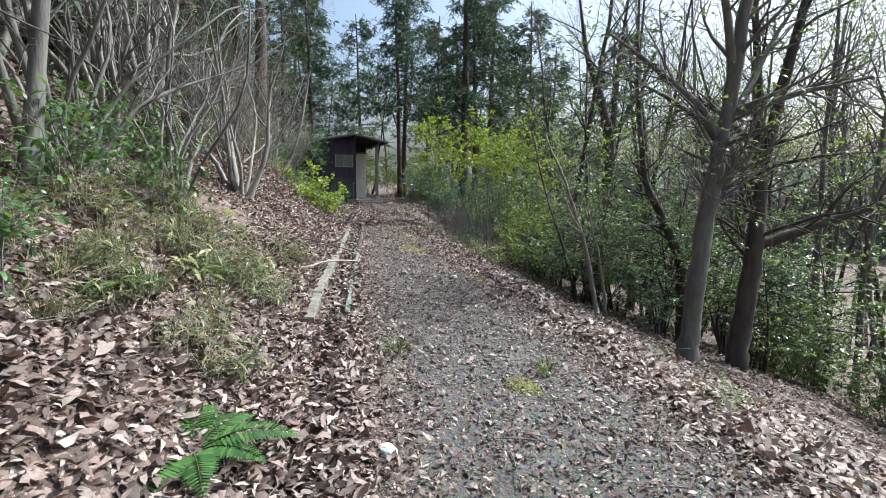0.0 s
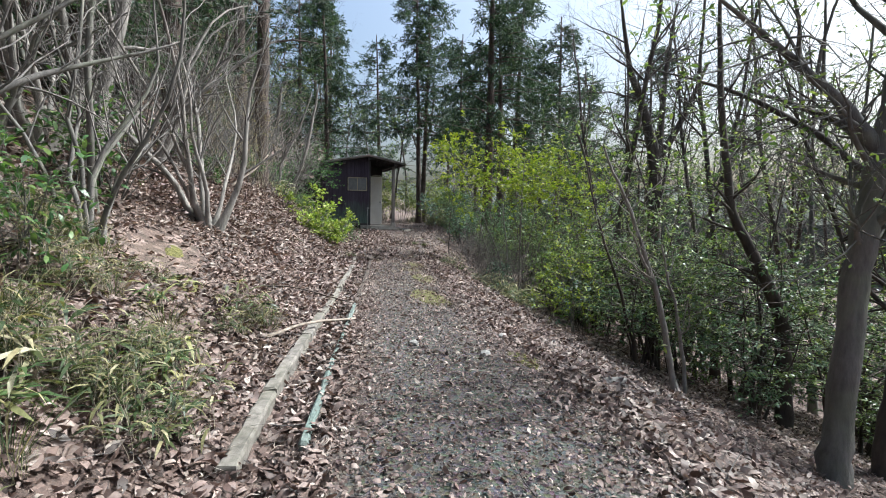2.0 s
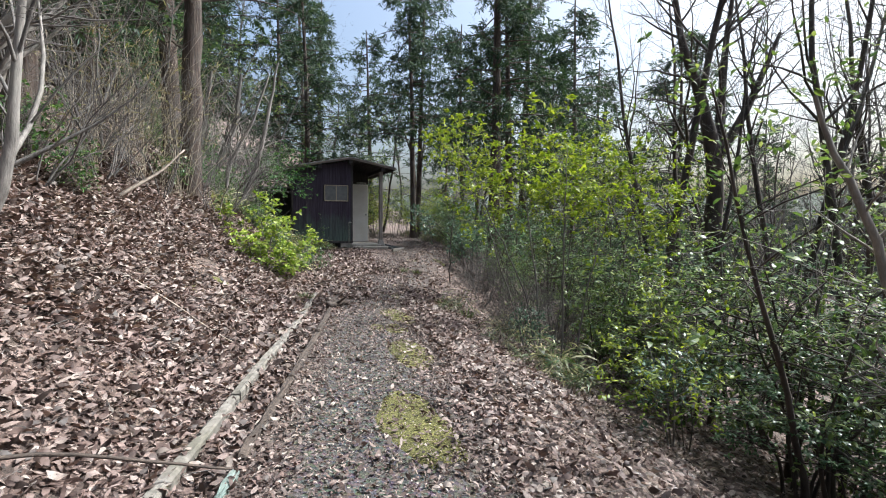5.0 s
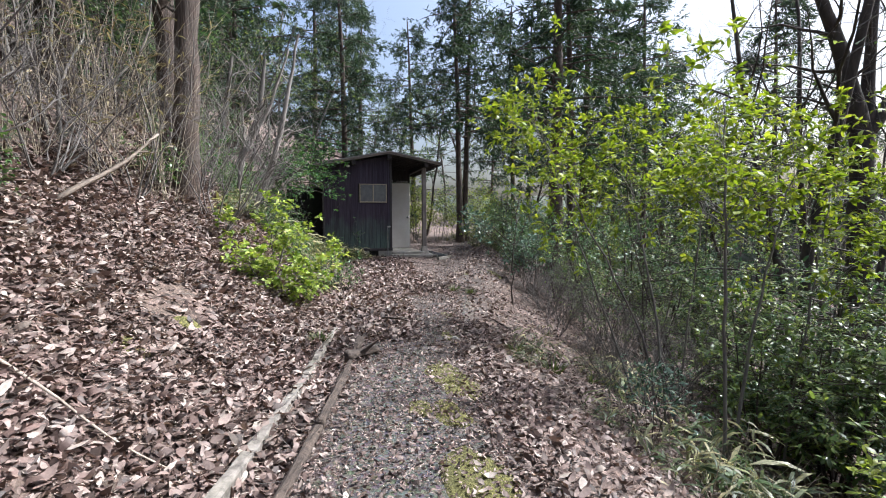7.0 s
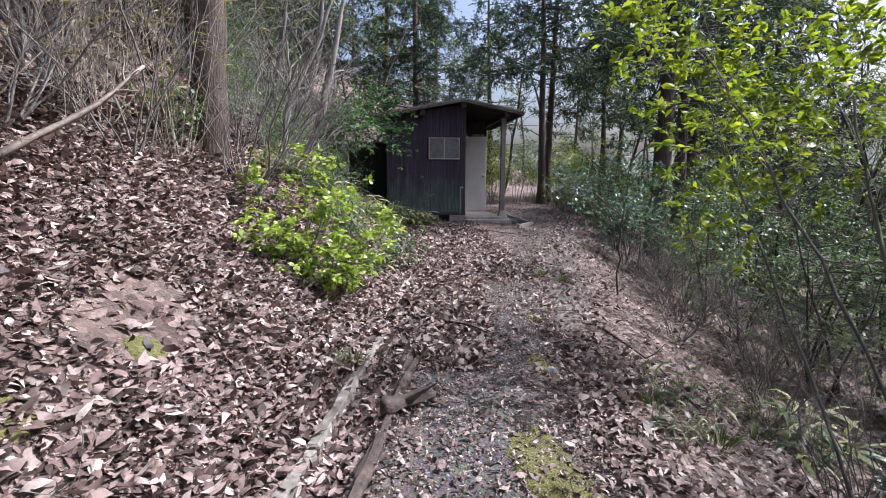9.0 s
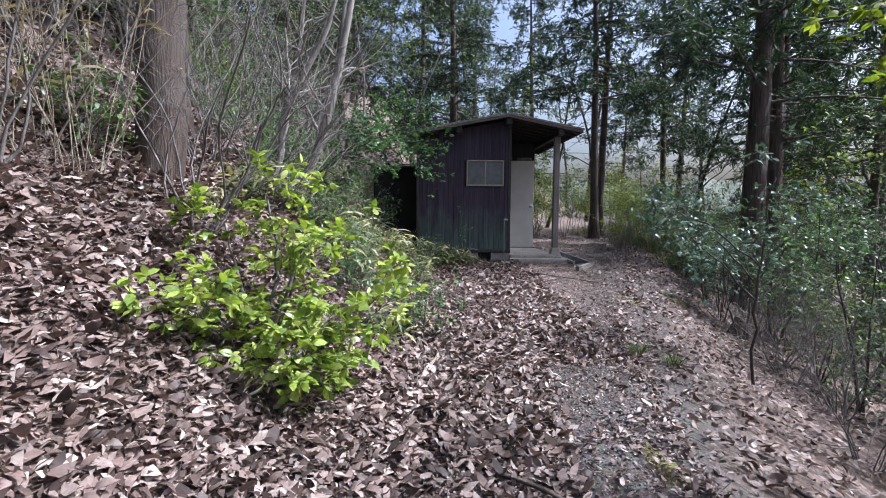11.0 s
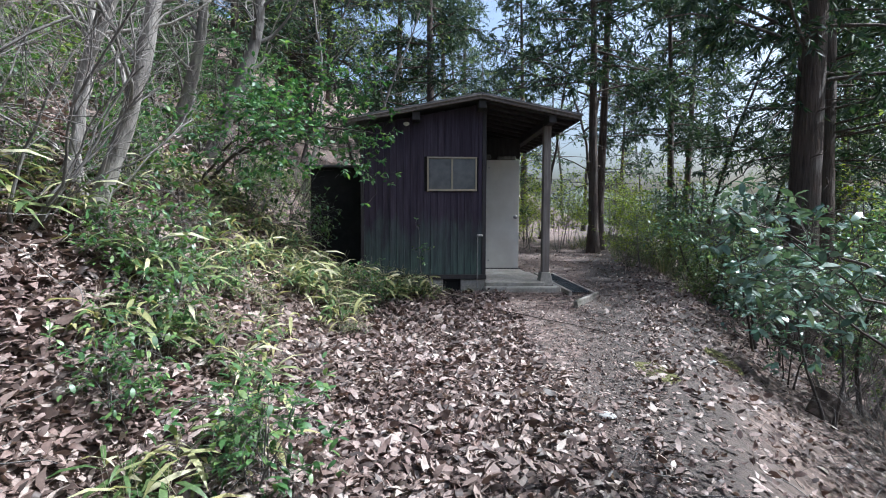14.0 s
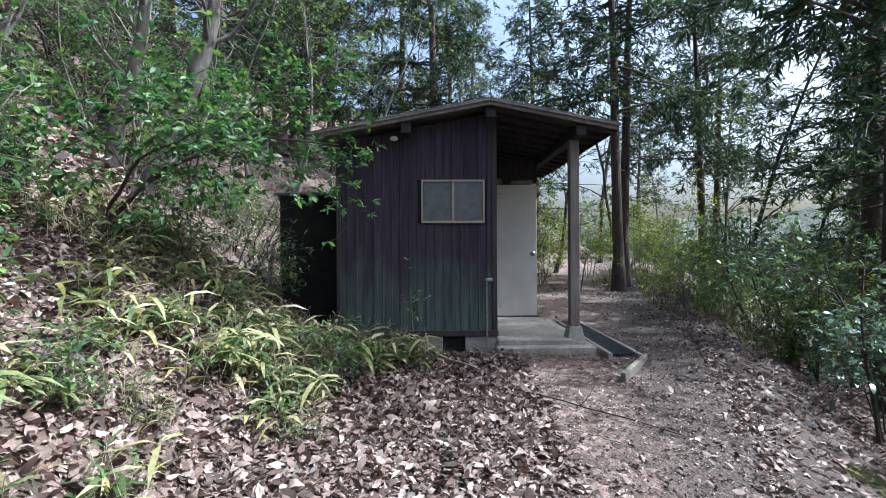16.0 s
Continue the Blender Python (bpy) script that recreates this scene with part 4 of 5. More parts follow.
lay_a = layered_shrub(37, 2.3, 2.65, -14.1, "evergreen shrub with level shelves of small shiny leaves", EVERGREEN, (0.045, 0.08), reach=1.15)
lay_b = layered_shrub(38, 1.9, 3.5, -13.2, "darker bluish evergreen shrub with level shelves of leaves", BLUEGREEN, (0.05, 0.085), stems=4, tiers=8)
for x, y, s in ((1.9, -13.1, 0.9), (2.7, -12.1, 1.1), (4.3, -14.2, 1.2), (3.5, -11.2, 1.2), (4.9, -12.6, 1.3), (2.7, -10.7, 0.9), (3.6, -15.4, 0.9), (5.6, -15.2, 1.3), (3.4, -9.6, 1.1), (3.2, -8.6, 0.8), (4.4, -8.2, 1.2), (5.8, -10.6, 1.4), (3.0, -7.0, 0.8), (6.6, -13.4, 1.5), (4.0, -5.6, 0.9)):
    clone(lay_a, x, y, x * 170 + y * 40, s)
for x, y, s in ((2.2, -14.6, 0.75), (1.7, -12.9, 0.7), (3.1, -12.5, 1.1), (2.7, -10.0, 0.75), (4.1, -10.2, 1.1), (5.2, -14.0, 1.2), (2.9, -9.2, 0.8), (3.3, -5.2, 0.7), (4.6, -6.8, 1.1), (6.4, -11.6, 1.4)):
    clone(lay_b, x, y, x * 130 + y * 70, s)
canopy = broadleaf(39, 8.5, 0.09, 7.2, -13.0, "slender tall evergreen with an airy sunlit crown", EVERGREEN, BARK_DARK, (0.07, 0.12), 13, group="canopy trees", fork=0.3, twigs=13)
for x, y, s in ((9.6, -6.0, 1.1), (13.5, -9.0, 1.2), (8.8, -3.2, 0.9), (12.5, -3.0, 1.2), (10.0, 0.2, 1.0), (10.4, -12.2, 1.0), (12.0, -13.5, 1.2), (15.5, -6.0, 1.3), (11.0, -17.5, 1.1), (7.0, 7.0, 1.0), (10.5, 9.5, 1.1), (4.2, 14.0, 1.1), (13.5, 5.0, 1.2), (7.0, 15.0, 1.2), (-2.9, 9.0, 0.9), (-4.5, 8.0, 0.9), (1.5, 15.0, 1.0)):
    clone(canopy, x, y, x * 90 + y * 33, s)

for x, y, s in ((6.2, -9.5, 1.0), (7.8, -11.6, 1.1), (5.4, -7.4, 0.9), (9.6, -12.8, 1.2), (7.2, -6.0, 1.0), (10.4, -9.2, 1.2), (6.9, -14.4, 1.1), (8.8, -7.6, 1.1)):
    clone(thin if y > -10 else thin_b, x, y, x * 210, s, (4 * math.sin(x * 9), 4 * math.cos(x * 7)))

# yellow-green bush that overhangs the path
shaped_tree("yellow_green_bush", 41, [
    [(0.77, -10.63, -1.25, 0.018), (0.78, -10.6, 0.0, 0.02), (0.85, -10.5, 0.9, 0.015), (1.0, -10.3, 1.75, 0.008)],
    [(0.95, -9.75, -1.3, 0.019), (0.85, -9.6, -0.3, 0.016), (0.55, -9.2, 0.6, 0.016), (0.35, -8.8, 1.4, 0.01), (0.2, -8.5, 1.9, 0.006)],
    [(1.05, -9.7, -1.3, 0.018), (1.1, -9.4, 0.0, 0.02), (1.2, -8.9, 1.0, 0.014), (1.3, -8.5, 2.0, 0.008)],
    [(1.1, -10.3, -1.35, 0.02), (1.35, -10.3, -0.2, 0.018), (1.7, -10.2, 0.7, 0.012), (2.1, -10.1, 1.5, 0.007)],
    [(0.95, -9.5, -1.3, 0.02), (0.8, -8.9, 0.0, 0.016), (0.75, -8.3, 0.9, 0.012), (0.7, -7.8, 1.8, 0.006)],
    [(1.5, -9.2, -1.5, 0.02), (1.9, -9.0, 0.0, 0.016), (2.2, -8.8, 1.0, 0.012), (2.6, -8.6, 1.8, 0.006)],
    [(1.9, -10.1, -1.6, 0.016), (2.1, -10.1, -0.4, 0.013), (2.4, -10.0, 0.4, 0.01), (2.7, -9.9, 1.2, 0.005)],
], BARK_GREY, "tall straggling bush with bright yellow-green young leaves", YELLOWGREEN, 0.5, 15, (0.05, 0.09), (0.95, -9.75, -1.3), 6, 17, "", 0.52, 0.42, 0.8)
young = broadleaf(42, 1.7, 0.014, 4.6, 11.2, "small yellow-green sapling by the path", YELLOWGREEN, TWIG, (0.05, 0.09), 6, stems=3, group="young saplings", name="young_shrub", fork=0.3)
for x, y, s in ((1.0, -12.2, 0.8), (3.4, 2.2, 0.8), (3.0, 6.8, 1.0), (4.0, 10.0, 1.2), (2.5, 9.0, 1.1), (1.7, 9.4, 1.2), (3.2, 12.0, 1.5), (5.2, 12.6, 1.2), (2.2, 6.6, 0.8), (6.6, 5.5, 1.5), (7.5, 3.0, 1.6), (8.6, 5.0, 1.8), (6.2, 8.2, 1.4)):
    clone(young, x, y, x * 300, s)
for x, y, s in ((3.1, -1.6, 0.75), (3.6, -2.6, 0.9), (2.6, -3.3, 0.6), (4.4, -3.4, 1.0), (3.2, -4.6, 0.8), (4.0, 0.8, 0.8), (4.6, 2.2, 1.0)):
    clone(under_b, x, y, x * 200, s)

glossy = broadleaf(43, 1.25, 0.014, 2.75, -2.6, "broad glossy-leaved shrub with pale bluish sheen by the path", GLOSSY, BARK_DARK, (0.07, 0.13), 4, stems=3, group="glossy shrubs", name="glossy_shrub", fork=0.45, twigs=4)
for x, y, s in ((3.3, -1.7, 1.0), (3.8, -0.9, 1.0), (1.15, -12.2, 0.75), (0.5, -10.15, 0.5)):
    clone(glossy, x, y, x * 160, s)

for _ in range(46):
    y = r.uniform(-0.5, 13)
    x = curve(y, EDGE_R) + r.uniform(0.5, 7)
    k = r.random()
    clone(under_c if k < 0.45 else young if k < 0.65 else under_a if k < 0.8 else under_b, x, y, r.uniform(0, 360), r.uniform(0.6, 1.1))

shaped_tree("sapling", 44, [
    [(1.13, -5.73, -0.8, 0.018), (1.15, -5.72, 0.0, 0.014), (1.2, -5.7, 0.75, 0.01), (1.3, -5.65, 1.4, 0.005)],
    [(1.17, -5.7, 0.3, 0.008), (1.4, -5.6, 0.7, 0.006), (1.6, -5.5, 1.0, 0.003)],
    [(1.16, -5.71, 0.4, 0.009), (0.8, -5.5, 0.75, 0.007), (0.38, -5.3, 0.98, 0.003)],
    [(1.15, -5.72, 0.25, 0.008), (0.85, -5.6, 0.6, 0.006), (0.48, -5.52, 0.85, 0.003)],
    [(1.14, -5.72, 0.1, 0.008), (1.0, -5.3, 0.45, 0.006), (0.75, -5.1, 0.68, 0.003)],
], BARK_DARK, "slim young tree with pale glossy leaves by the path", GLOSSY, 0.17, 6, (0.045, 0.08), None, 4, 8, "", 0.5)
for _ in range(8):
    y = r.uniform(-20, -13)
    clone(under_c, r.uniform(3.4, 9.0), y, r.uniform(0, 360), r.uniform(1.0, 1.7))

# ---- planting: the left bank ----
shaped_tree("pale_tree", 51, [
    [(-3.3, -3.95, 0.45, 0.09), (-3.18, -3.95, 0.92, 0.062), (-3.02, -3.93, 1.28, 0.056), (-2.78, -4.0, 1.89, 0.05), (-2.58, -4.04, 2.72, 0.042), (-2.3, -4.0, 4.2, 0.02)],
], BARK_PALE, "pale smooth-barked leaning tree on the bank", None, 0.9, 0, (0, 0), None, 5, 6, "", 0.5)
shaped_tree("pale_tree", 50, [
    [(-3.5, -3.73, 0.6, 0.06), (-3.52, -3.73, 1.05, 0.045), (-3.4, -3.7, 1.45, 0.042), (-3.38, -3.68, 1.9, 0.04), (-3.11, -3.75, 2.42, 0.036), (-2.82, -3.72, 2.95, 0.03), (-2.5, -3.7, 4.0, 0.015)],
    [(-3.38, -3.7, 1.6, 0.03), (-3.3, -3.65, 2.2, 0.026), (-3.35, -3.6, 3.0, 0.016)],
    [(-3.42, -3.72, 0.6, 0.035), (-3.3, -3.75, 0.95, 0.03), (-3.42, -3.72, 1.4, 0.028)],
], BARK_PALE, "crooked pale twin-stemmed tree on the bank", None, 0.9, 0, (0, 0), None, 5, 6, "", 0.5)
shaped_tree("bank_tree", 52, [
    [(-4.45, 0.3, 0.8, 0.15), (-4.27, 0.3, 1.43, 0.11), (-3.86, 0.29, 2.34, 0.1), (-3.38, 0.28, 3.48, 0.085), (-3.2, 0.27, 5.0, 0.04)],
    [(-4.65, 0.35, 0.9, 0.12), (-4.6, 0.31, 1.53, 0.1), (-4.53, 0.31, 2.34, 0.09), (-4.22, 0.3, 3.35, 0.08), (-4.0, 0.3, 5.0, 0.04)],
], BARK_GREY, "grey twin-stemmed leaning tree on the bank beside the shed", EVERGREEN, 1.0, 4, (0.05, 0.08), None, 5, 8, "", 0.6)
shaped_tree("overhanging_branch", 53, [
    [(-3.9, -1.3, 0.45, 0.03), (-3.6, -1.4, 1.2, 0.026), (-3.0, -1.5, 1.75, 0.02), (-2.3, -1.5, 2.0, 0.014), (-1.55, -1.4, 1.95, 0.006)],
    [(-3.5, -1.45, 1.35, 0.018), (-3.0, -1.9, 1.75, 0.014), (-2.4, -2.1, 1.9, 0.006)],
    [(-3.3, -1.5, 1.5, 0.018), (-2.8, -1.1, 2.0, 0.014), (-2.0, -0.9, 2.25, 0.006)],
    [(-3.7, -1.4, 1.0, 0.018), (-3.9, -1.9, 1.5, 0.014), (-3.9, -2.4, 1.85, 0.006)],
], BARK_DARK, "evergreen shrub spreading fresh green leaves beside the shed", FRESHGREEN, 0.5, 12, (0.05, 0.09), None, 7, 17)
bpy.data.objects["overhanging_branch"].name = "evergreen_shrub"
clump = bare_shrub(54, 3.4, 8, 0.058, -4.5, -12.15, "clump of pale grey leafless stems on the bank", BARK_PALE, 4, 0.5)
clump_b = bare_shrub(55, 3.0, 7, 0.035, -5.2, -14.3, "thicket of thin leafless stems on the bank", BARK_GREY, 2)
clump_c = bare_shrub(56, 2.0, 12, 0.012, -3.4, -5.9, "tangle of thin grey bare twigs", TWIG, 5, 0.6)
for x, y, s in ((-5.5, -10.3, 1.1), (-5.6, -9.4, 1.0), (-6.2, -12.4, 1.2), (-6.6, -8.0, 1.2), (-7.4, -10.2, 1.3), (-7.2, -14.0, 1.2)):
    clone(clump, x, y, x * 170, s)
for x, y, s in ((-5.9, -15.6, 1.1), (-6.4, -17.2, 1.1), (-6.3, -13.4, 1.0), (-7.6, -16.2, 1.3), (-8.6, -12.5, 1.4), (-5.1, -6.6, 1.0), (-5.8, -5.2, 1.1), (-6.6, -3.4, 1.2), (-5.2, -2.0, 1.0), (-4.9, 1.2, 1.1), (-6.2, 0.4, 1.2), (-7.4, -5.6, 1.3)):
    clone(clump_b, x, y, x * 130, s)
for x, y, s in ((1.5, -9.0, 0.6), (1.3, -8.2, 0.55), (1.9, -7.4, 0.65), (1.6, -6.4, 0.55), (2.2, -5.4, 0.65), (2.6, -6.6, 0.8), (2.5, -4.4, 0.6), (3.0, -3.6, 0.7), (2.2, -8.6, 0.75), (3.4, -2.4, 0.7), (0.9, -9.4, 0.5), (-3.9, -4.6, 1.1), (-3.3, -4.4, 0.9), (-4.2, -6.9, 1.0), (-4.8, -7.6, 1.1), (-2.9, 2.2, 0.9), (-3.4, 1.2, 0.9), (-5.0, -9.2, 1.0), (-5.4, -12.7, 1.0)):
    clone(clump_c, x, y, x * 210, s)
bank_tree = bare_tree(57, 9.0, 0.06, -5.95, -16.6, "grey bank-side tree with bare branches", BARK_GREY)
for x, y, s in ((-7.9, -15.2, 1.1), (-8.8, -9.5, 1.3), (-9.5, -13, 1.3), (-7.0, -7.0, 1.0), (-8.4, -3.0, 1.2), (-10.5, -6.5, 1.4), (-11, -17, 1.4), (-7.5, 2.5, 1.2), (-10, 4, 1.4), (-6.0, -11.2, 0.8), (-13, -11, 1.5), (-13, 0, 1.5)):
    clone(bank_tree, x, y, x * 120, s, (r.uniform(-4, 4), r.uniform(-4, 4)))
shaped_tree("pale_tree", 49, [
    [(-5.75, -12.1, 0.95, 0.1), (-5.7, -12.0, 1.8, 0.078), (-5.5, -12.0, 2.6, 0.066), (-5.35, -11.9, 3.4, 0.05), (-5.2, -11.8, 5.2, 0.02)],
    [(-5.72, -12.05, 1.5, 0.05), (-5.95, -12.2, 2.3, 0.042), (-6.0, -12.3, 3.2, 0.034), (-6.2, -12.3, 4.6, 0.015)],
], BARK_PALE, "pale leaning bare tree forking low on the bank", None, 0.9, 0, (0, 0), None, 4, 6, "", 0.45)
dark_trunk = shaped_tree("bank_conifer", 58, [
    [(-3.95, -5.45, 0.3, 0.27), (-3.93, -5.45, 0.9, 0.2), (-3.9, -5.4, 2.5, 0.185), (-3.8, -5.4, 5.0, 0.15), (-3.8, -5.4, 9.0, 0.06)],
], BARK_CEDAR, "thick dark furrowed trunk on the bank", CEDAR_LEAF, 1.4, 9, (0.1, 0.2), None, 7, 14, "", 0.62)
copy_thing(dark_trunk, pose(-4.3, -4.3, 0.55, 0, 0, 140))
for x, y in ((-6.4, -6.2), (-5.5, -8.2), (-5.6, -5.2), (-6.6, -9.6)):
    copy_thing(dark_trunk, on_ground(x, y, x * 60, 1.0, 0.1))
bank_tree_b = broadleaf(59, 5.0, 0.06, -6.2, -15.0, "evergreen tree with fine leaves on the bank", EVERGREEN, BARK_GREY, (0.05, 0.08), 8, group="bank evergreens", fork=0.4, twigs=5)
for x, y, s in ((-7.4, -18.4, 1.1), (-7.8, -12.0, 1.2), (-9.0, -17.0, 1.3), (-8.6, -7.8, 1.2), (-7.0, -1.0, 1.1), (-5.4, 3.4, 1.1), (-4.0, 5.8, 1.2), (-9.5, -3.8, 1.4), (-2.2, 6.8, 1.2), (-8.0, 6.0, 1.4), (-11, -11, 1.4), (-12, -5, 1.5), (-10, -19, 1.2)):
    clone(bank_tree_b, x, y, x * 140, s)

# pale-leaved bush by the gutter
shaped_tree("pale_leaved_bush", 61, [
    [(-2.65, -6.75, -0.25, 0.016), (-2.6, -6.7, 0.2, 0.013), (-2.45, -6.6, 0.65, 0.008)],
    [(-2.65, -6.75, -0.25, 0.016), (-2.35, -6.8, 0.05, 0.012), (-2.0, -6.8, 0.2, 0.007)],
    [(-2.7, -6.75, -0.25, 0.015), (-2.9, -6.5, 0.3, 0.012), (-3.05, -6.3, 0.75, 0.007)],
    [(-2.7, -6.75, -0.25, 0.015), (-2.85, -7.0, 0.1, 0.012), (-2.9, -7.25, 0.35, 0.007)],
    [(-2.6, -6.75, -0.25, 0.014), (-2.4, -7.05, 0.0, 0.01), (-2.3, -7.25, 0.1, 0.006)],
    [(-2.7, -6.7, -0.25, 0.014), (-2.65, -6.5, 0.4, 0.012), (-2.75, -6.35, 0.95, 0.006)],
], TWIG, "leafy bush with pale yellow-green glossy leaves", LEFT_BUSH_LEAF, 0.25, 9, (0.05, 0.092), None, 5, 12, "", 0.15, 0.52)
shaped_tree("sapling", 63, [
    [(-0.95, -0.3, -0.15, 0.006), (-0.97, -0.3, 0.35, 0.005), (-0.99, -0.31, 0.88, 0.002)],
    [(-0.96, -0.3, 0.3, 0.004), (-0.88, -0.34, 0.5, 0.002)],
], TWIG, "thin leafy seedling against the shed wall", SEEDLING, 0.09, 3, (0.04, 0.07), None, 2, 4, "", 0.3)
small_bush = broadleaf(62, 0.75, 0.01, -3.4, -3.0, "low dark green seedling bush on the bank", SEEDLING, TWIG, (0.055, 0.1), 3, stems=4, group="seedlings", name="seedling_bush", fork=0.2, twigs=4)
for x, y, s in ((-3.2, -0.9, 0.9), (-2.5, -0.1, 0.9), (-3.9, -2.0, 0.6), (-3.6, -3.9, 0.5), (-4.4, -2.9, 0.6), (-2.5, -3.4, 0.5), (-2.9, -4.2, 0.6), (-5.7, -16.4, 1.0), (-5.3, -15.4, 0.9), (-5.6, -18.2, 0.7), (-4.8, -8.8, 0.7), (-4.2, -3.4, 0.55), (-2.45, -4.5, 0.7), (-2.7, -3.9, 0.8), (-2.35, -5.1, 0.6)):
    clone(small_bush, x, y, x * 190, s)


# ---- bamboo grass, dry bamboo, fern, grass ----
def sasa(seed, count, height, x, y, label, leaf_mat, size=(0.14, 0.26), name="bamboo_grass", group="bamboo grass", spread=0.25, shape=0.13):
    r = rng(seed)
    stems = []
    for _ in range(count):
        a, q = r.uniform(0, 6.28), spread * np.sqrt(r.random())
        stems.append(wander((q * np.cos(a), q * np.sin(a), 0), (r.normal(0, 0.3), r.normal(0, 0.3), 1), height * r.uniform(0.5, 1.1), 0.002 + 0.0009 * height, 0.0012, r, 5, 0.08, -0.02))
    P, D = [], []
    for pts, rad in stems:
        for _ in range(6):
            k = r.uniform(0.45, 1) * (len(pts) - 1.01)
            P.append(pts[int(k)])
            a = r.uniform(0, 6.28)
            D.append((np.cos(a), np.sin(a), r.uniform(-0.5, 0.5)))
    n = len(P)
    L = r.uniform(size[0], size[1], n)
    leaf = blades(P, D, np.array([0, 0, 1.0]) + r.normal(0, 0.3, (n, 3)), L, L * shape, 0.2, 0.16)
    return plant(name, on_ground(x, y), tubes(stems), leaf, label, "grass", group, STRAW_CULM, leaf_mat, "stalk", "foliage")


sg = sasa(71, 24, 0.42, -4.7, -16.5, "tuft of bamboo grass with green and straw-coloured leaves", SASA_LEAF, (0.08, 0.2), shape=0.12)
for _ in range(16):
    y = r.uniform(-17.8, -14.2)
    clone(sg, curve(y, EDGE_L) - r.uniform(0.75, 2.2), y, r.uniform(0, 360), r.uniform(0.6, 1.1))
sg_big = sasa(73, 11, 0.5, -2.3, -2.4, "tuft of broad-leaved bamboo grass, partly withered", SASA_BIG, (0.17, 0.36), "broad_bamboo_grass", "broad bamboo grass", 0.22, 0.13)
for _ in range(26):
    y = r.uniform(-4.8, -0.5)
    clone(sg_big, curve(y, EDGE_L) - r.uniform(0.2, 2.2) - 0.3, y, r.uniform(0, 360), r.uniform(0.6, 1.1))
for x, y, s in ((-2.75, -4.1, 1.0), (-2.5, -4.6, 0.85), (-1.1, -0.75, 0.9), (-1.4, -0.95, 1.0), (-0.8, -0.6, 0.6), (-1.5, -0.3, 0.9), (-1.25, -0.35, 0.8), (-1.8, -0.55, 1.0), (-0.95, -0.35, 0.7), (-3.4, -5.0, 0.9), (0.6, -10.9, 1.0), (1.0, -10.2, 1.0), (1.6, -8.3, 1.1), (1.4, -8.5, 0.9), (-4.6, -15.2, 0.6), (-4.9, -16.9, 0.7), (-4.4, -16.0, 0.6)):
    clone(sg_big, x, y, x * 310, s)
for _ in range(6):
    y = r.uniform(-4.6, -0.5)
    clone(sg, curve(y, EDGE_L) - r.uniform(0.2, 2.0) - 0.3, y, r.uniform(0, 360), r.uniform(0.6, 1.15))
for x, y, s in ((-1.5, -0.35, 1.2), (-1.2, -0.4, 1.1), (-1.7, -0.5, 1.3), (-1.85, -0.9, 1.2), (-0.75, -0.3, 0.6), (-1.0, -0.5, 0.8), (-2.2, -1.3, 1.2), (-0.3, -0.22, 0.4), (0.2, -10.9, 1.2), (0.4, -11.3, 1.1), (0.0, -10.4, 0.9), (0.7, -10.8, 1.3), (0.1, -8.9, 1.0), (-1.6, -18.2, 0.45), (-1.95, -19.1, 0.5), (-1.3, -18.6, 0.45), (-0.3, -9.5, 0.6), (1.1, -8.2, 1.0)):
    clone(sg, x, y, x * 230, s)
dry = sasa(72, 34, 2.7, -4.1, -6.35, "stand of dry straw-coloured bamboo culms and leaves", DRY_LEAF, (0.1, 0.2), "dry_bamboo", "dry bamboo", 0.34, 0.12)
for x, y, s in ((-4.6, -6.9, 1.0), (-5.1, -7.6, 1.1), (-4.9, -5.9, 1.1)):
    clone(dry, x, y, x * 150, s)


def grass_tuft(seed, count, height, x, y, label, mat=None, name="grass_tuft"):
    r = rng(seed)
    a = r.uniform(0, 6.28, count)
    q = 0.06 * np.sqrt(r.random(count))
    P = np.stack([q * np.cos(a), q * np.sin(a), 0 * a], 1)
    D = np.stack([0.55 * np.cos(a), 0.55 * np.sin(a), np.ones(count)], 1) + r.normal(0, 0.2, (count, 3))
    L = height * r.uniform(0.5, 1.1, count)
    leaf = blades(P, D, np.stack([np.cos(a), np.sin(a), 0.3 + 0 * a], 1), L, 0.006 + 0 * L, 0.1, -0.2)
    ob = holder(name, on_ground(x, y, 0, 1, 0.005), label, "grass", "grass tufts")
    tagged(child(new("foliage", tri_mesh("foliage", *leaf, mat or GRASS_LEAF)), ob), kind="stuff")
    return ob


tuft = grass_tuft(81, 70, 0.14, -3.55, -17.75, "small green grass tuft on the path")
for x, y, s in ((-2.75, -18.45, 0.8), (-2.7, -18.3, 0.6), (0.1, -5.8, 1.1), (0.3, -6.0, 1.0), (0.9, -8.6, 1.1), (0.0, -9.4, 1.2), (-0.25, -9.1, 1.0), (-2.1, -8.5, 1.1)):
    clone(tuft, x, y, x * 500, s, sink=0.0)
straw = grass_tuft(82, 60, 0.5, 3.5, 3.0, "tall yellow-green grass beside the path", SASA_LEAF, "tall_grass")
for _ in range(60):
    y = r.uniform(1.5, 14)
    clone(straw, curve(y, EDGE_R) + r.uniform(-0.3, 1.2), y, r.uniform(0, 360), r.uniform(0.7, 1.3), sink=0.0)
for _ in range(36):
    y = r.uniform(4.5, 13)
    clone(straw, curve(y, EDGE_L) - r.uniform(-0.3, 1.5), y, r.uniform(0, 360), r.uniform(0.7, 1.3), sink=0.0)


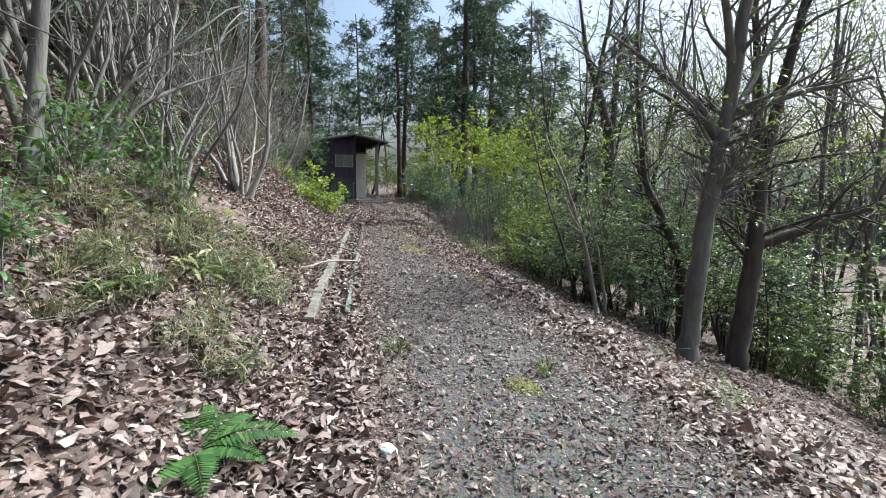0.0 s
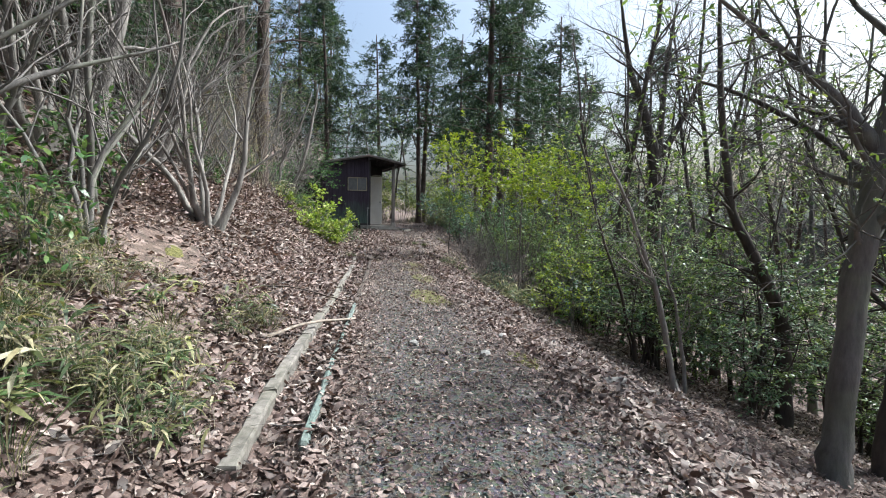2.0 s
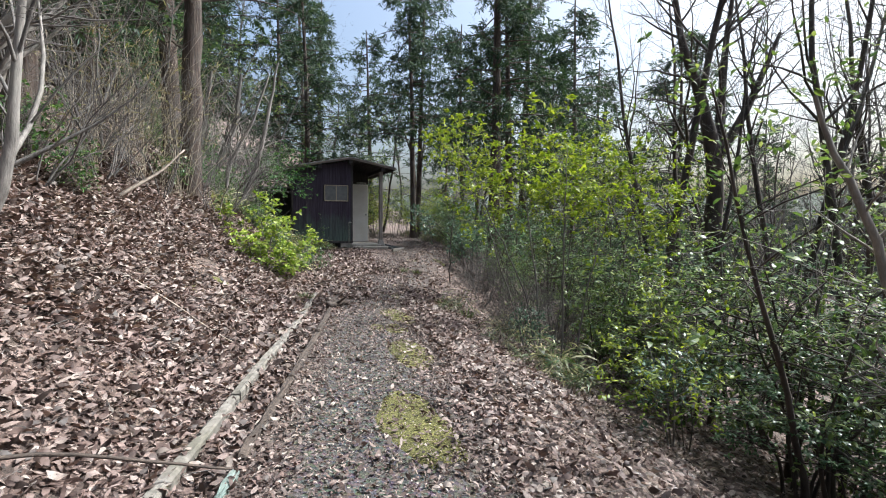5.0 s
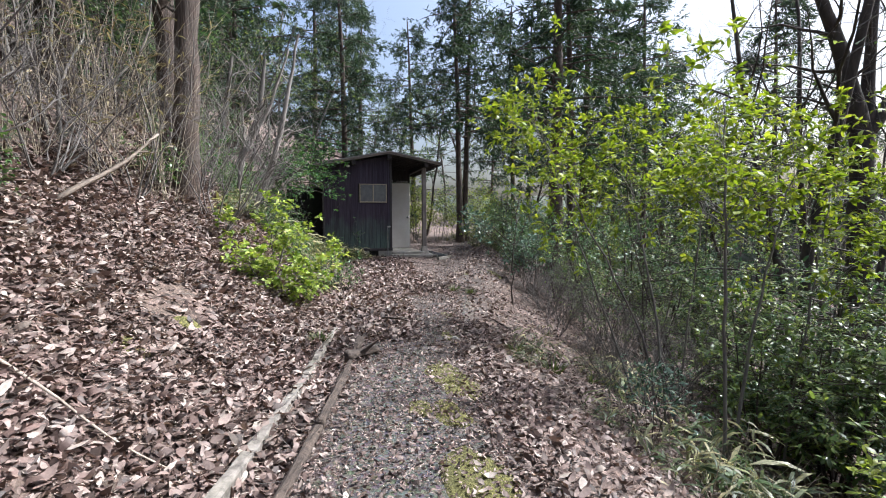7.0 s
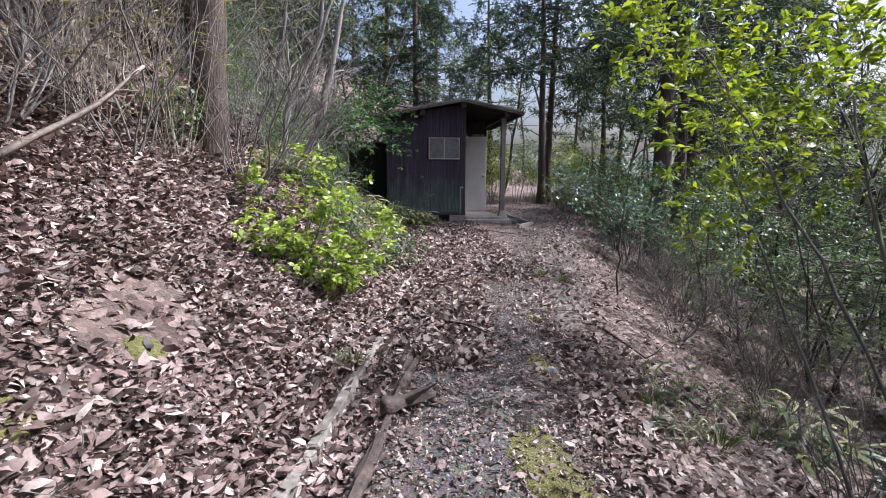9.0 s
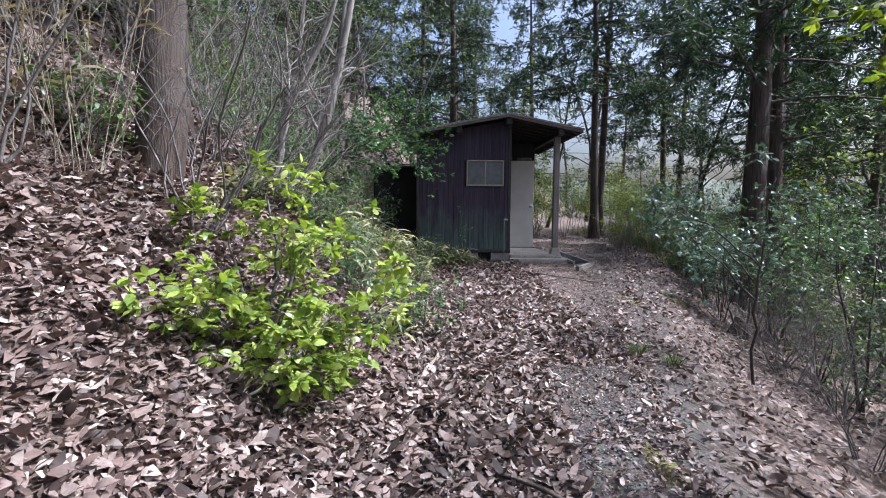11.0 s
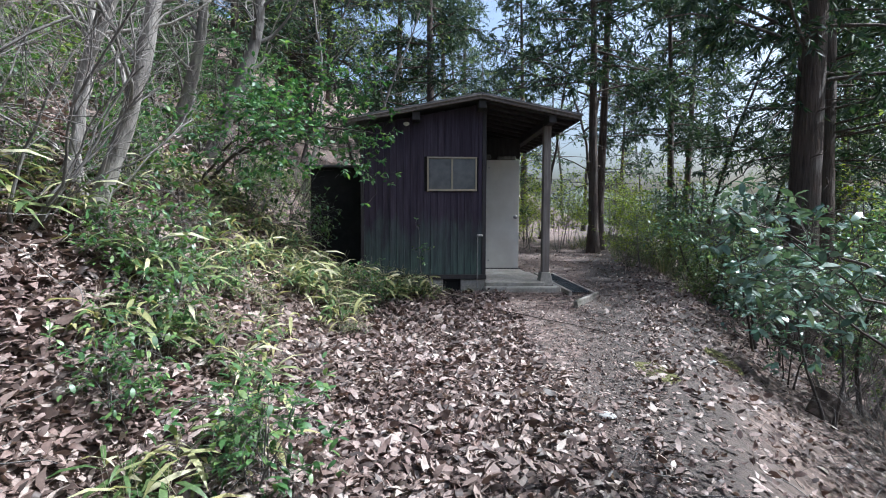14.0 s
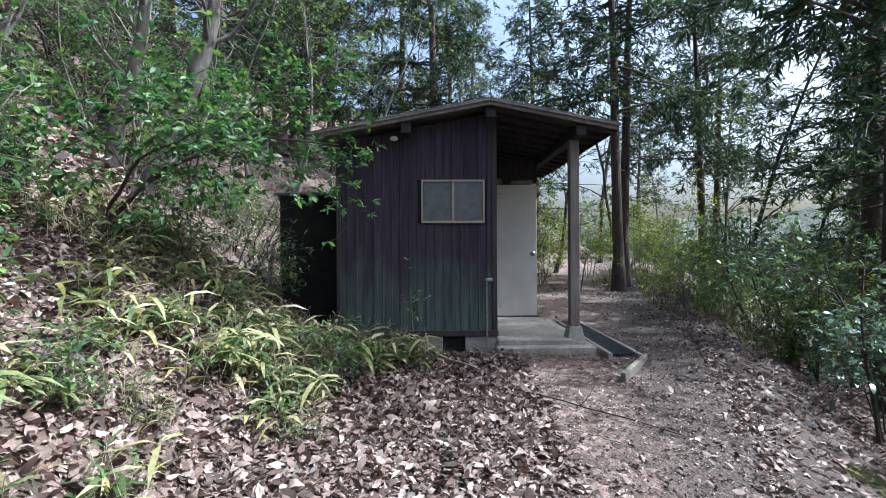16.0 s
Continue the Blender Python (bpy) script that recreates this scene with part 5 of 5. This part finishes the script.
def fern(x, y, size, label):
    r = rng(91)
    P, D, N, L, ribs = [], [], [], [], []
    for i in range(9):
        a = i / 9 * 6.28 + r.uniform(-0.2, 0.2)
        ln = size * r.uniform(0.8, 1.1)
        d = np.array([np.cos(a), np.sin(a), 0])
        pts = np.array([d * ln * k + np.array([0, 0, ln * (0.75 * k - 0.7 * k * k)]) for k in np.linspace(0, 1, 12)])
        ribs.append((pts, np.linspace(0.004, 0.001, 12)))
        s = np.cross(d, (0, 0, 1))
        for k in np.linspace(0.12, 0.98, 24):
            j = min(int(k * 11), 10)
            p = pts[j] + (pts[j + 1] - pts[j]) * (k * 11 - j)
            for sd in (-1, 1):
                P.append(p)
                D.append(s * sd + 0.35 * unit(pts[j + 1] - pts[j]) + np.array([0, 0, -0.1]))
                N.append((0, 0, 1))
                L.append(ln * 0.24 * np.sin(np.pi * min(0.15 + k * 0.85, 1.0)) + 0.008)
    L = np.array(L)
    ob = plant("fern", on_ground(x, y), tubes(ribs), blades(P, D, N, L, 0.016 + 0 * L, 0.05, 0.03), label, "fern", "", GRASS_LEAF, FERN_LEAF, "stalk", "foliage")
    return ob


f = fern(-4.78, -18.85, 0.42, "bright green fern at the edge of the leaf litter")
clone(f, -4.4, -5.2, 40, 0.6)
clone(f, -5.3, -17.6, 80, 0.9)


# ---- things on the ground ----
def stick(name, a, b, r0, r1, mat, label, seed, category="stick", lift=0.02, twigs=0):
    r = rng(seed)
    za, zb = (p[2] if len(p) > 2 else rough_z(*p[:2]) + lift for p in (a, b))
    d = np.array([b[0] - a[0], b[1] - a[1], zb - za])
    limb = wander((0, 0, 0), d, float(np.linalg.norm(d)), r0, r1, r, 8, 0.06)
    pts, rad = limb
    pts = pts + np.linspace(0, 1, 9)[:, None] * (d - pts[-1])[None, :]
    rad = rad * r.uniform(0.85, 1.15, 9)
    side = sprout((pts, rad), twigs, 0.25, 0.5, r) if twigs else []
    tip = unit(pts[-1] - pts[-2]) * r1 * 0.5
    butt = unit(pts[0] - pts[1]) * r0 * 0.4
    pts = np.vstack([pts[0] + butt, pts[0] + butt * 0.7, pts, pts[-1] + tip])
    rad = np.concatenate([[0.001, rad[0] * 0.7], rad, [0.001]])
    me = tri_mesh(name, *tubes([(pts, rad)] + side), mat, True)
    ob = new(name, me)
    ob.location = (a[0], a[1], za)
    return tagged(ob, label, category)


stick("leaning_stick", (-4.5, -8.1), (-3.75, -7.5, 1.75), 0.035, 0.015, DEAD_WOOD, "pale bare branch leaning over the bank", 101, "branch", 0.0, 4)
stick("fallen_branch", (-3.85, -14.75), (-2.95, -13.95), 0.02, 0.014, DEAD_WOOD, "pale fallen branch lying across the gutter", 102)
stick("fallen_branch", (-3.9, -13.4), (-2.8, -13.2), 0.014, 0.008, ROTTEN, "thin dark fallen branch on the leaves", 103)
stick("fallen_branch", (-5.0, -14.6), (-4.1, -15.3), 0.035, 0.02, ROTTEN, "mossy dark fallen branch on the bank", 104)
stick("fallen_branch", (-1.45, -7.5), (-1.0, -7.95), 0.018, 0.01, ROTTEN, "short dark stick on the path", 105)
stick("fallen_branch", (-0.1, -1.5), (0.9, -2.5), 0.009, 0.005, ROTTEN, "long dark curved stick in the leaves", 106, "stick", 0.02, 2)
stick("fallen_branch", (-0.95, -0.3, 0.05), (-0.15, -1.1), 0.016, 0.01, DEAD_WOOD, "grey stick leaning by the shed base", 108)
stick("fallen_branch", (-3.9, -10.6), (-2.9, -10.9), 0.012, 0.006, DEAD_WOOD, "thin pale stick on the bank", 109)
stick("fallen_branch", (-2.0, -9.8), (-1.6, -8.2), 0.04, 0.028, ROTTEN, "rotting dark log along the gutter", 110)
stick("fallen_branch", (-1.88, -9.2), (-1.6, -9.08), 0.065, 0.045, ROTTEN, "knotted dark root stump in the gutter", 111, "stump", 0.06, 3)
stick("fallen_branch", (-1.72, -6.5), (-1.56, -5.85), 0.045, 0.04, DEAD_WOOD, "broken grey timber end in the leaves", 112, "log")
stick("fallen_branch", (-1.38, -6.7), (-1.17, -6.2), 0.022, 0.016, DEAD_WOOD, "short pale stick in the gutter", 113)
stick("fallen_branch", (0.1, -7.6), (0.5, -8.3), 0.016, 0.01, ROTTEN, "dark stick at the path edge", 114, "stick", 0.02, 2)


def stone(x, y, sx, sy, sz, label, seed, mat=STONE, name="stone", category="stone"):
    bm = bmesh.new()
    bmesh.ops.create_icosphere(bm, subdivisions=2, radius=1)
    for v in bm.verts:
        k = 1 + 0.28 * noise.noise(v.co * 1.3 + Vector((seed, 0, 0))) + 0.1 * noise.noise(v.co * 3.7 + Vector((0, seed, 0)))
        v.co = Vector((v.co.x * sx * k, v.co.y * sy * k, v.co.z * sz * k))
    me = bpy.data.meshes.new(name)
    bm.to_mesh(me)
    bm.free()
    me.materials.append(mat)
    ob = new(name, me)
    ob.location = (x, y, rough_z(x, y) + sz * 0.35)
    ob.rotation_euler[2] = seed
    return tagged(ob, label, category)


def board_scrap():
    bm = box(-0.14, 0.14, -0.012, 0.012, -0.12, 0.13, 0.006)
    bmesh.ops.subdivide_edges(bm, edges=[e for e in bm.edges if e.calc_length() > 0.1], cuts=4, use_grid_fill=True)
    for v in bm.verts:
        v.co += Vector((0.02 * noise.noise(v.co * 9), 0.012 * noise.noise(v.co * 11 + Vector((3, 0, 0))), 0.025 * noise.noise(v.co * 7 + Vector((0, 5, 0)))))
    me = bpy.data.meshes.new("board_scrap")
    bm.to_mesh(me)
    bm.free()
    me.materials.append(ROTTEN)
    ob = new("board_scrap", me)
    ob.matrix_world = pose(2.71, -3.13, rough_z(2.71, -3.13) + 0.12, -18, 28, -20)
    return tagged(ob, "broken dark brown board scrap stuck in the undergrowth", "board")


board_scrap()
stone(-2.1, -15.4, 0.07, 0.05, 0.03, "flat grey stone on the gravel path", 1)
stone(-2.6, -14.95, 0.05, 0.045, 0.035, "rounded dark stone on the gravel path", 2)
stone(-1.35, -16.1, 0.12, 0.05, 0.035, "long pale stone at the path edge", 3)
stone(-1.7, -14.9, 0.05, 0.04, 0.03, "small grey stone on the path", 4)
stone(-3.97, -19.0, 0.06, 0.038, 0.026, "crumpled pale bluish scrap of plastic film", 5, PLASTIC, "plastic_scrap", "litter")
stone(-0.75, -8.7, 0.05, 0.05, 0.03, "grey stone among dry leaves", 6)
stone(1.6, -3.2, 0.06, 0.04, 0.02, "pale flat stone on the path", 7)
stone(2.0, -2.2, 0.05, 0.045, 0.02, "pale flat stone on the path", 8)
stone(0.2, -4.4, 0.07, 0.05, 0.02, "dark flat stone on the path", 9)


def moss_patch(x, y, w, l, seed):
    bm = bmesh.new()
    rings, n = 5, 18
    grid = []
    for i in range(1, rings + 1):
        row = []
        for j in range(n):
            a = j / n * 2 * math.pi
            k = i / rings * (1 + 0.35 * noise.noise((math.cos(a) * 1.4 + seed, math.sin(a) * 1.4, 0)))
            px, py = x + w * k * math.cos(a), y + l * k * math.sin(a)
            edge = 1 - i / rings
            row.append(bm.verts.new((px, py, rough_z(px, py) + 0.014 * min(1, edge * 2.5) + 0.008 * noise.noise((px * 22, py * 22, seed)) - (0.01 if i == rings else 0))))
        grid.append(row)
    c = bm.verts.new((x, y, rough_z(x, y) + 0.018))
    for j in range(n):
        bm.faces.new((c, grid[0][j], grid[0][(j + 1) % n]))
        for i in range(rings - 1):
            bm.faces.new((grid[i][j], grid[i + 1][j], grid[i + 1][(j + 1) % n], grid[i][(j + 1) % n]))
    me = bpy.data.meshes.new("moss")
    bm.to_mesh(me)
    bm.free()
    me.materials.append(MOSS)
    return tagged(new("moss", me), "patch of yellow-green moss on the trodden path", "moss", "moss patches")


for i, (x, y, w, l) in enumerate(((-1.78, -12.95, 0.26, 0.6), (-1.39, -11.45, 0.2, 0.55), (-1.12, -9.85, 0.18, 0.55), (-1.48, -10.35, 0.09, 0.16), (-0.76, -8.55, 0.09, 0.28), (-0.5, -7.5, 0.08, 0.25), (-3.0, -18.55, 0.13, 0.16), (-1.3, -10.5, 0.12, 0.3), (-1.85, -15.6, 0.12, 0.25), (-3.17, -9.06, 0.11, 0.13), (-3.36, -9.85, 0.12, 0.14), (1.9, -2.9, 0.2, 0.25), (0.9, -3.6, 0.16, 0.3), (-4.7, -13.6, 0.1, 0.16), (-4.5, -14.3, 0.14, 0.2))):
    moss_patch(x, y, w, l, i * 3.7)


def litter(name, label, count, seed, sampler, size, mat=LITTER):
    """Loose dead leaves, too many to count, lying on the ground at every tilt."""
    r = rng(seed)
    P = np.array(sampler(r, count))
    n = len(P)
    P[:, 2] += r.uniform(0.002, 0.03, n)
    a = r.uniform(0, 6.28, n)
    D = np.stack([np.cos(a), np.sin(a), r.normal(0, 0.38, n)], 1)
    N = np.array([0, 0, 1.0]) + r.normal(0, 0.55, (n, 3))
    L = r.uniform(size[0], size[1], n) * r.uniform(0.75, 1.1, n)
    V, F = blades(P, D, N, L, L * r.uniform(0.26, 0.56, n), r.uniform(-0.2, 0.5, n), r.uniform(-0.35, 0.42, n))
    return tagged(new(name, tri_mesh(name, V, F, mat)), label, "leaves", "", "stuff")


def strip(y0, y1, side, lo, hi, power=1.0):
    def sampler(r, count):
        out = []
        for _ in range(count):
            y = r.uniform(y0, y1)
            k = lo + (hi - lo) * r.random() ** power
            x = curve(y, EDGE_L) - k if side < 0 else curve(y, EDGE_R) + k
            g = x - gutter_x(y)
            kerb = -16.7 < y < -7.9 and (abs(g + 0.325) < 0.062 or abs(g) < 0.035)
            bare = side < 0 and ((x + 3.3) / 0.28) ** 2 + ((y + 8.8) / 0.5) ** 2 < 1 or side < 0 and ((x + 4.75) / 0.35) ** 2 + ((y + 13.7) / 0.6) ** 2 < 1
            if (kerb or bare) and r.random() < (0.9 if bare or y < -13.8 else 0.62):
                continue
            if not (-1.8 < x < 1.2 and y > -0.15):
                out.append((x, y, rough_z(x, y)))
        return out
    return sampler


def on_path(y0, y1, rim):
    def sampler(r, count):
        out = []
        while len(out) < count:
            y = r.uniform(y0, y1)
            a, b = curve(y, EDGE_L), curve(y, EDGE_R)
            x = r.uniform(a, b)
            near = min(x - a, b - x) / (b - a)
            if r.random() < rim + (1 - rim) * max(0.0, 1 - near * 4) and not (-1.8 < x < 1.25 and y > -0.2):
                out.append((x, y, rough_z(x, y)))
        return out
    return sampler


litter("leaf_litter", "brown and pale dead oak leaves covering the bank", 46000, 121, strip(-21, -12, -1, 0.0, 3.2, 1.3), (0.035, 0.1))
litter("leaf_litter", "pinkish-brown dead leaves piled over the bank", 62000, 122, strip(-12, -4, -1, 0.0, 3.4, 1.2), (0.04, 0.115))
litter("leaf_litter", "brown dead leaves heaped before the shed", 38000, 123, strip(-6, 0.6, -1, -1.4, 3.0, 0.95), (0.04, 0.115))
litter("leaf_litter", "dead leaves scattered down the slope", 44000, 124, strip(-20, -8, 1, 0.02, 8.0, 1.7), (0.035, 0.09))
litter("leaf_litter", "thin scatter of dead leaves on the gravel path", 14000, 125, on_path(-21, -7, 0.22), (0.025, 0.07))
litter("leaf_litter", "dead leaves and fragments on the path by the shed", 5500, 126, on_path(-7.3, 9, 0.3), (0.03, 0.08))
litter("leaf_litter", "dead leaves under the shrubs beside the path", 30000, 129, strip(-8, 7, 1, -0.12, 8.0, 1.3), (0.035, 0.095))
litter("leaf_litter", "deep drift of brown dead leaves over the old gutter", 9000, 130, strip(-8.6, -4.5, -1, -0.75, 0.3, 1.0), (0.04, 0.115))
litter("leaf_fragments", "small broken leaf fragments on the gravel", 56000, 127, on_path(-21, 1, 0.8), (0.012, 0.035))
litter("leaf_litter", "dead leaves over the upper bank", 42000, 128, strip(-21, 6, -1, 3.0, 12.0, 1.5), (0.08, 0.17))


def twig_scatter(count, seed):
    r = rng(seed)
    lines = []
    for _ in range(count):
        y = r.uniform(-21, -0.5)
        x = r.uniform(curve(y, EDGE_L) - 1.6, curve(y, EDGE_R) + 1.8)
        a, ln = r.uniform(0, 6.28), r.uniform(0.06, 0.4)
        z = rough_z(x, y) + 0.012
        lines.append(wander((x, y, z), (np.cos(a), np.sin(a), r.normal(0, 0.06)), ln, r.uniform(0.002, 0.005), 0.0012, r, 4, 0.12))
    return tagged(new("twig_litter", tri_mesh("twig_litter", *tubes(lines), TWIG, True)), "small fallen twigs strewn over path and leaves", "twigs", "", "stuff")


twig_scatter(1500, 131)


def pebbles(count, seed):
    r = rng(seed)
    base = bmesh.new()
    bmesh.ops.create_icosphere(base, subdivisions=1, radius=1)
    bv = np.array([v.co[:] for v in base.verts])
    bf = np.array([[v.index for v in f.verts] for f in base.faces])
    base.free()
    pts = np.array(on_path(-21, -1, 0.9)(r, count))
    s = r.uniform(0.003, 0.011, (count, 1, 1)) * r.uniform(0.6, 1.3, (count, 1, 3))
    V = (bv[None] * (1 + r.normal(0, 0.12, (count, 12, 1)))) * s + pts[:, None, :] + np.array([0, 0, 0.003])
    F = bf[None] + np.arange(count)[:, None, None] * 12
    return tagged(new("gravel", tri_mesh("gravel", V, F, PEBBLE)), "loose grey gravel trodden into the path", "gravel", "", "stuff")


pebbles(7000, 141)

# ---- thick cover on the hillside and far slope ----
r = rng(145)
for _ in range(60):
    y = r.uniform(-21, 6)
    x = curve(y, EDGE_L) - r.uniform(2.6, 9)
    k = r.random()
    if not (-4.6 < x and y > -6):
        leafy = canopy if curve(y, EDGE_L) - x > 6 else lay_b if curve(y, EDGE_L) - x > 4.2 else small_bush
        clone(clump_b if k < 0.15 else clump_c if k < 0.25 else small_bush if k < 0.4 else leafy, x, y, r.uniform(0, 360), r.uniform(0.8, 1.35))
for _ in range(34):
    y = r.uniform(-22, 8)
    x = curve(y, EDGE_L) - r.uniform(3.6, 11)
    clone(bank_tree_b, x, y, r.uniform(0, 360), r.uniform(0.7, 1.3))
for _ in range(16):
    y = r.uniform(-26, 16)
    x = curve(y, EDGE_R) + r.uniform(10, 30)
    clone(bank_tree_b if r.random() < 0.75 else under_a, x, y, r.uniform(0, 360), r.uniform(1.1, 2.2))

for x, y, s in ((-7.3, -13.2, 0.6), (-7.6, -16.0, 0.6), (-6.9, -10.6, 0.55), (-8.0, -18.2, 0.65), (-6.6, -9.0, 0.5), (-8.5, -14.5, 0.8), (-9.5, -11.0, 0.9), (-9.0, -7.0, 0.9), (-10, -18, 0.9), (-8.2, -4.2, 0.8), (-9.5, -0.5, 1.0), (-7.2, 4.5, 0.9), (-12, -14, 1.1), (-12, -8, 1.1), (-11.5, -3, 1.1), (-6.2, 7.5, 0.9)):
    clone(dense, x, y, x * 33, s)
for x, y, s in ((-4.9, -1.9, 0.8), (-5.6, -0.6, 1.0), (-4.9, 1.6, 0.9), (-5.9, 1.8, 1.1), (-4.0, 2.6, 0.8), (-3.4, 3.9, 1.0), (-6.4, -2.2, 1.1), (-5.0, 3.6, 1.1), (-7.0, 0.2, 1.2), (-5.4, -4.0, 0.9)):
    clone(under_b if x < -4.95 else under_c, x, y, x * 71, s)
for _ in range(80):
    y = r.uniform(-18.6, -14.4)
    clone(sg if r.random() < 0.5 else straw, curve(y, EDGE_L) - r.uniform(0.7, 2.6), y, r.uniform(0, 360), r.uniform(0.4, 0.8), sink=0.0)

for x, y, s in ((-6.7, -7.6, 0.75), (-6.1, -4.4, 0.7), (-7.6, -9.6, 0.8), (-7.3, -5.9, 0.8)):
    clone(dense, x, y, x * 41, s)
for _ in range(26):
    y = r.uniform(7.5, 16)
    x = r.uniform(curve(y, EDGE_L) - 0.5, curve(y, EDGE_R) + 1.5)
    if abs(x - (curve(y, EDGE_L) + curve(y, EDGE_R)) / 2) > 0.8:
        clone(young if r.random() < 0.4 else straw, x, y, r.uniform(0, 360), r.uniform(0.8, 1.5), sink=0.0)

clone(dense, -1.8, 12.5, 310, 1.0)
clone(slim, 4.6, 8.0, 210, 1.0)
for x, y, s in ((-5.4, -13.5, 0.8), (-6.1, -16.0, 0.85), (-6.6, -11.0, 0.9)):
    clone(bank_tree_b, x, y, x * 57, s)
for _ in range(26):
    y = r.uniform(-5.6, -0.7)
    x = curve(y, EDGE_L) - r.uniform(0.25, 2.6)
    k = r.random()
    clone(small_bush if k < 0.12 else sg_big if k < 0.8 else sg, x, y, r.uniform(0, 360), r.uniform(0.5, 0.9))

# ---- far woods on the valley side and the hill ----
r = rng(151)
for _ in range(46):
    a = r.uniform(-1.3, 1.5)
    d = r.uniform(22, 48)
    x, y = 2 + d * math.sin(a + 0.5), -10 + d * math.cos(a + 0.5)
    u = curve(y, EDGE_R)
    kind = r.random()
    if kind < 0.15:
        clone(dense, x, y, r.uniform(0, 360), r.uniform(0.9, 1.4))
    else:
        clone(thin if kind < 0.7 else thin_b, x, y, r.uniform(0, 360), r.uniform(1.0, 1.7))
for _ in range(40):
    y = r.uniform(-24, 24)
    x = curve(y, EDGE_L) - r.uniform(7, 22)
    k = r.random()
    clone(bank_tree_b if k < 0.4 else bank_tree if k < 0.75 else dense, x, y, r.uniform(0, 360), r.uniform(1.0, 1.7))
for _ in range(10):
    y = r.uniform(-40, -24)
    clone(thin if r.random() < 0.5 else bank_tree_b, r.uniform(-14, 8), y, r.uniform(0, 360), r.uniform(1.0, 1.5))


def far_ridge():
    """The wooded ridges that close the view, far outside the place."""
    verts, faces, n = [], [], 220
    for i in range(n):
        a = i / n * 2 * math.pi
        for k, (d, h) in enumerate(((70, -14), (74, 1), (84, 4), (110, 7), (150, 5))):
            j = 3 * noise.noise((math.cos(a) * 9 + k * 3, math.sin(a) * 9, k)) + 2.2 * noise.noise((math.cos(a) * 40, math.sin(a) * 40, k))
            verts.append((d * math.cos(a), -5 + d * math.sin(a), h + (j if k else 0)))
    for i in range(n):
        for k in range(4):
            p, q = i * 5 + k, (i + 1) % n * 5 + k
            faces.append((p, q, q + 1, p + 1))
    mat = plain_material("far_woods", [(0.35, (0.03, 0.045, 0.03)), (0.65, (0.12, 0.13, 0.1))], 0.95, 1.6, None, 0, 1.0, 0.6)
    return tagged(new("backdrop", mesh_from("backdrop", verts, faces, mat)), "hazy wooded ridges closing the distance", "backdrop", "", "structure")


far_ridge()
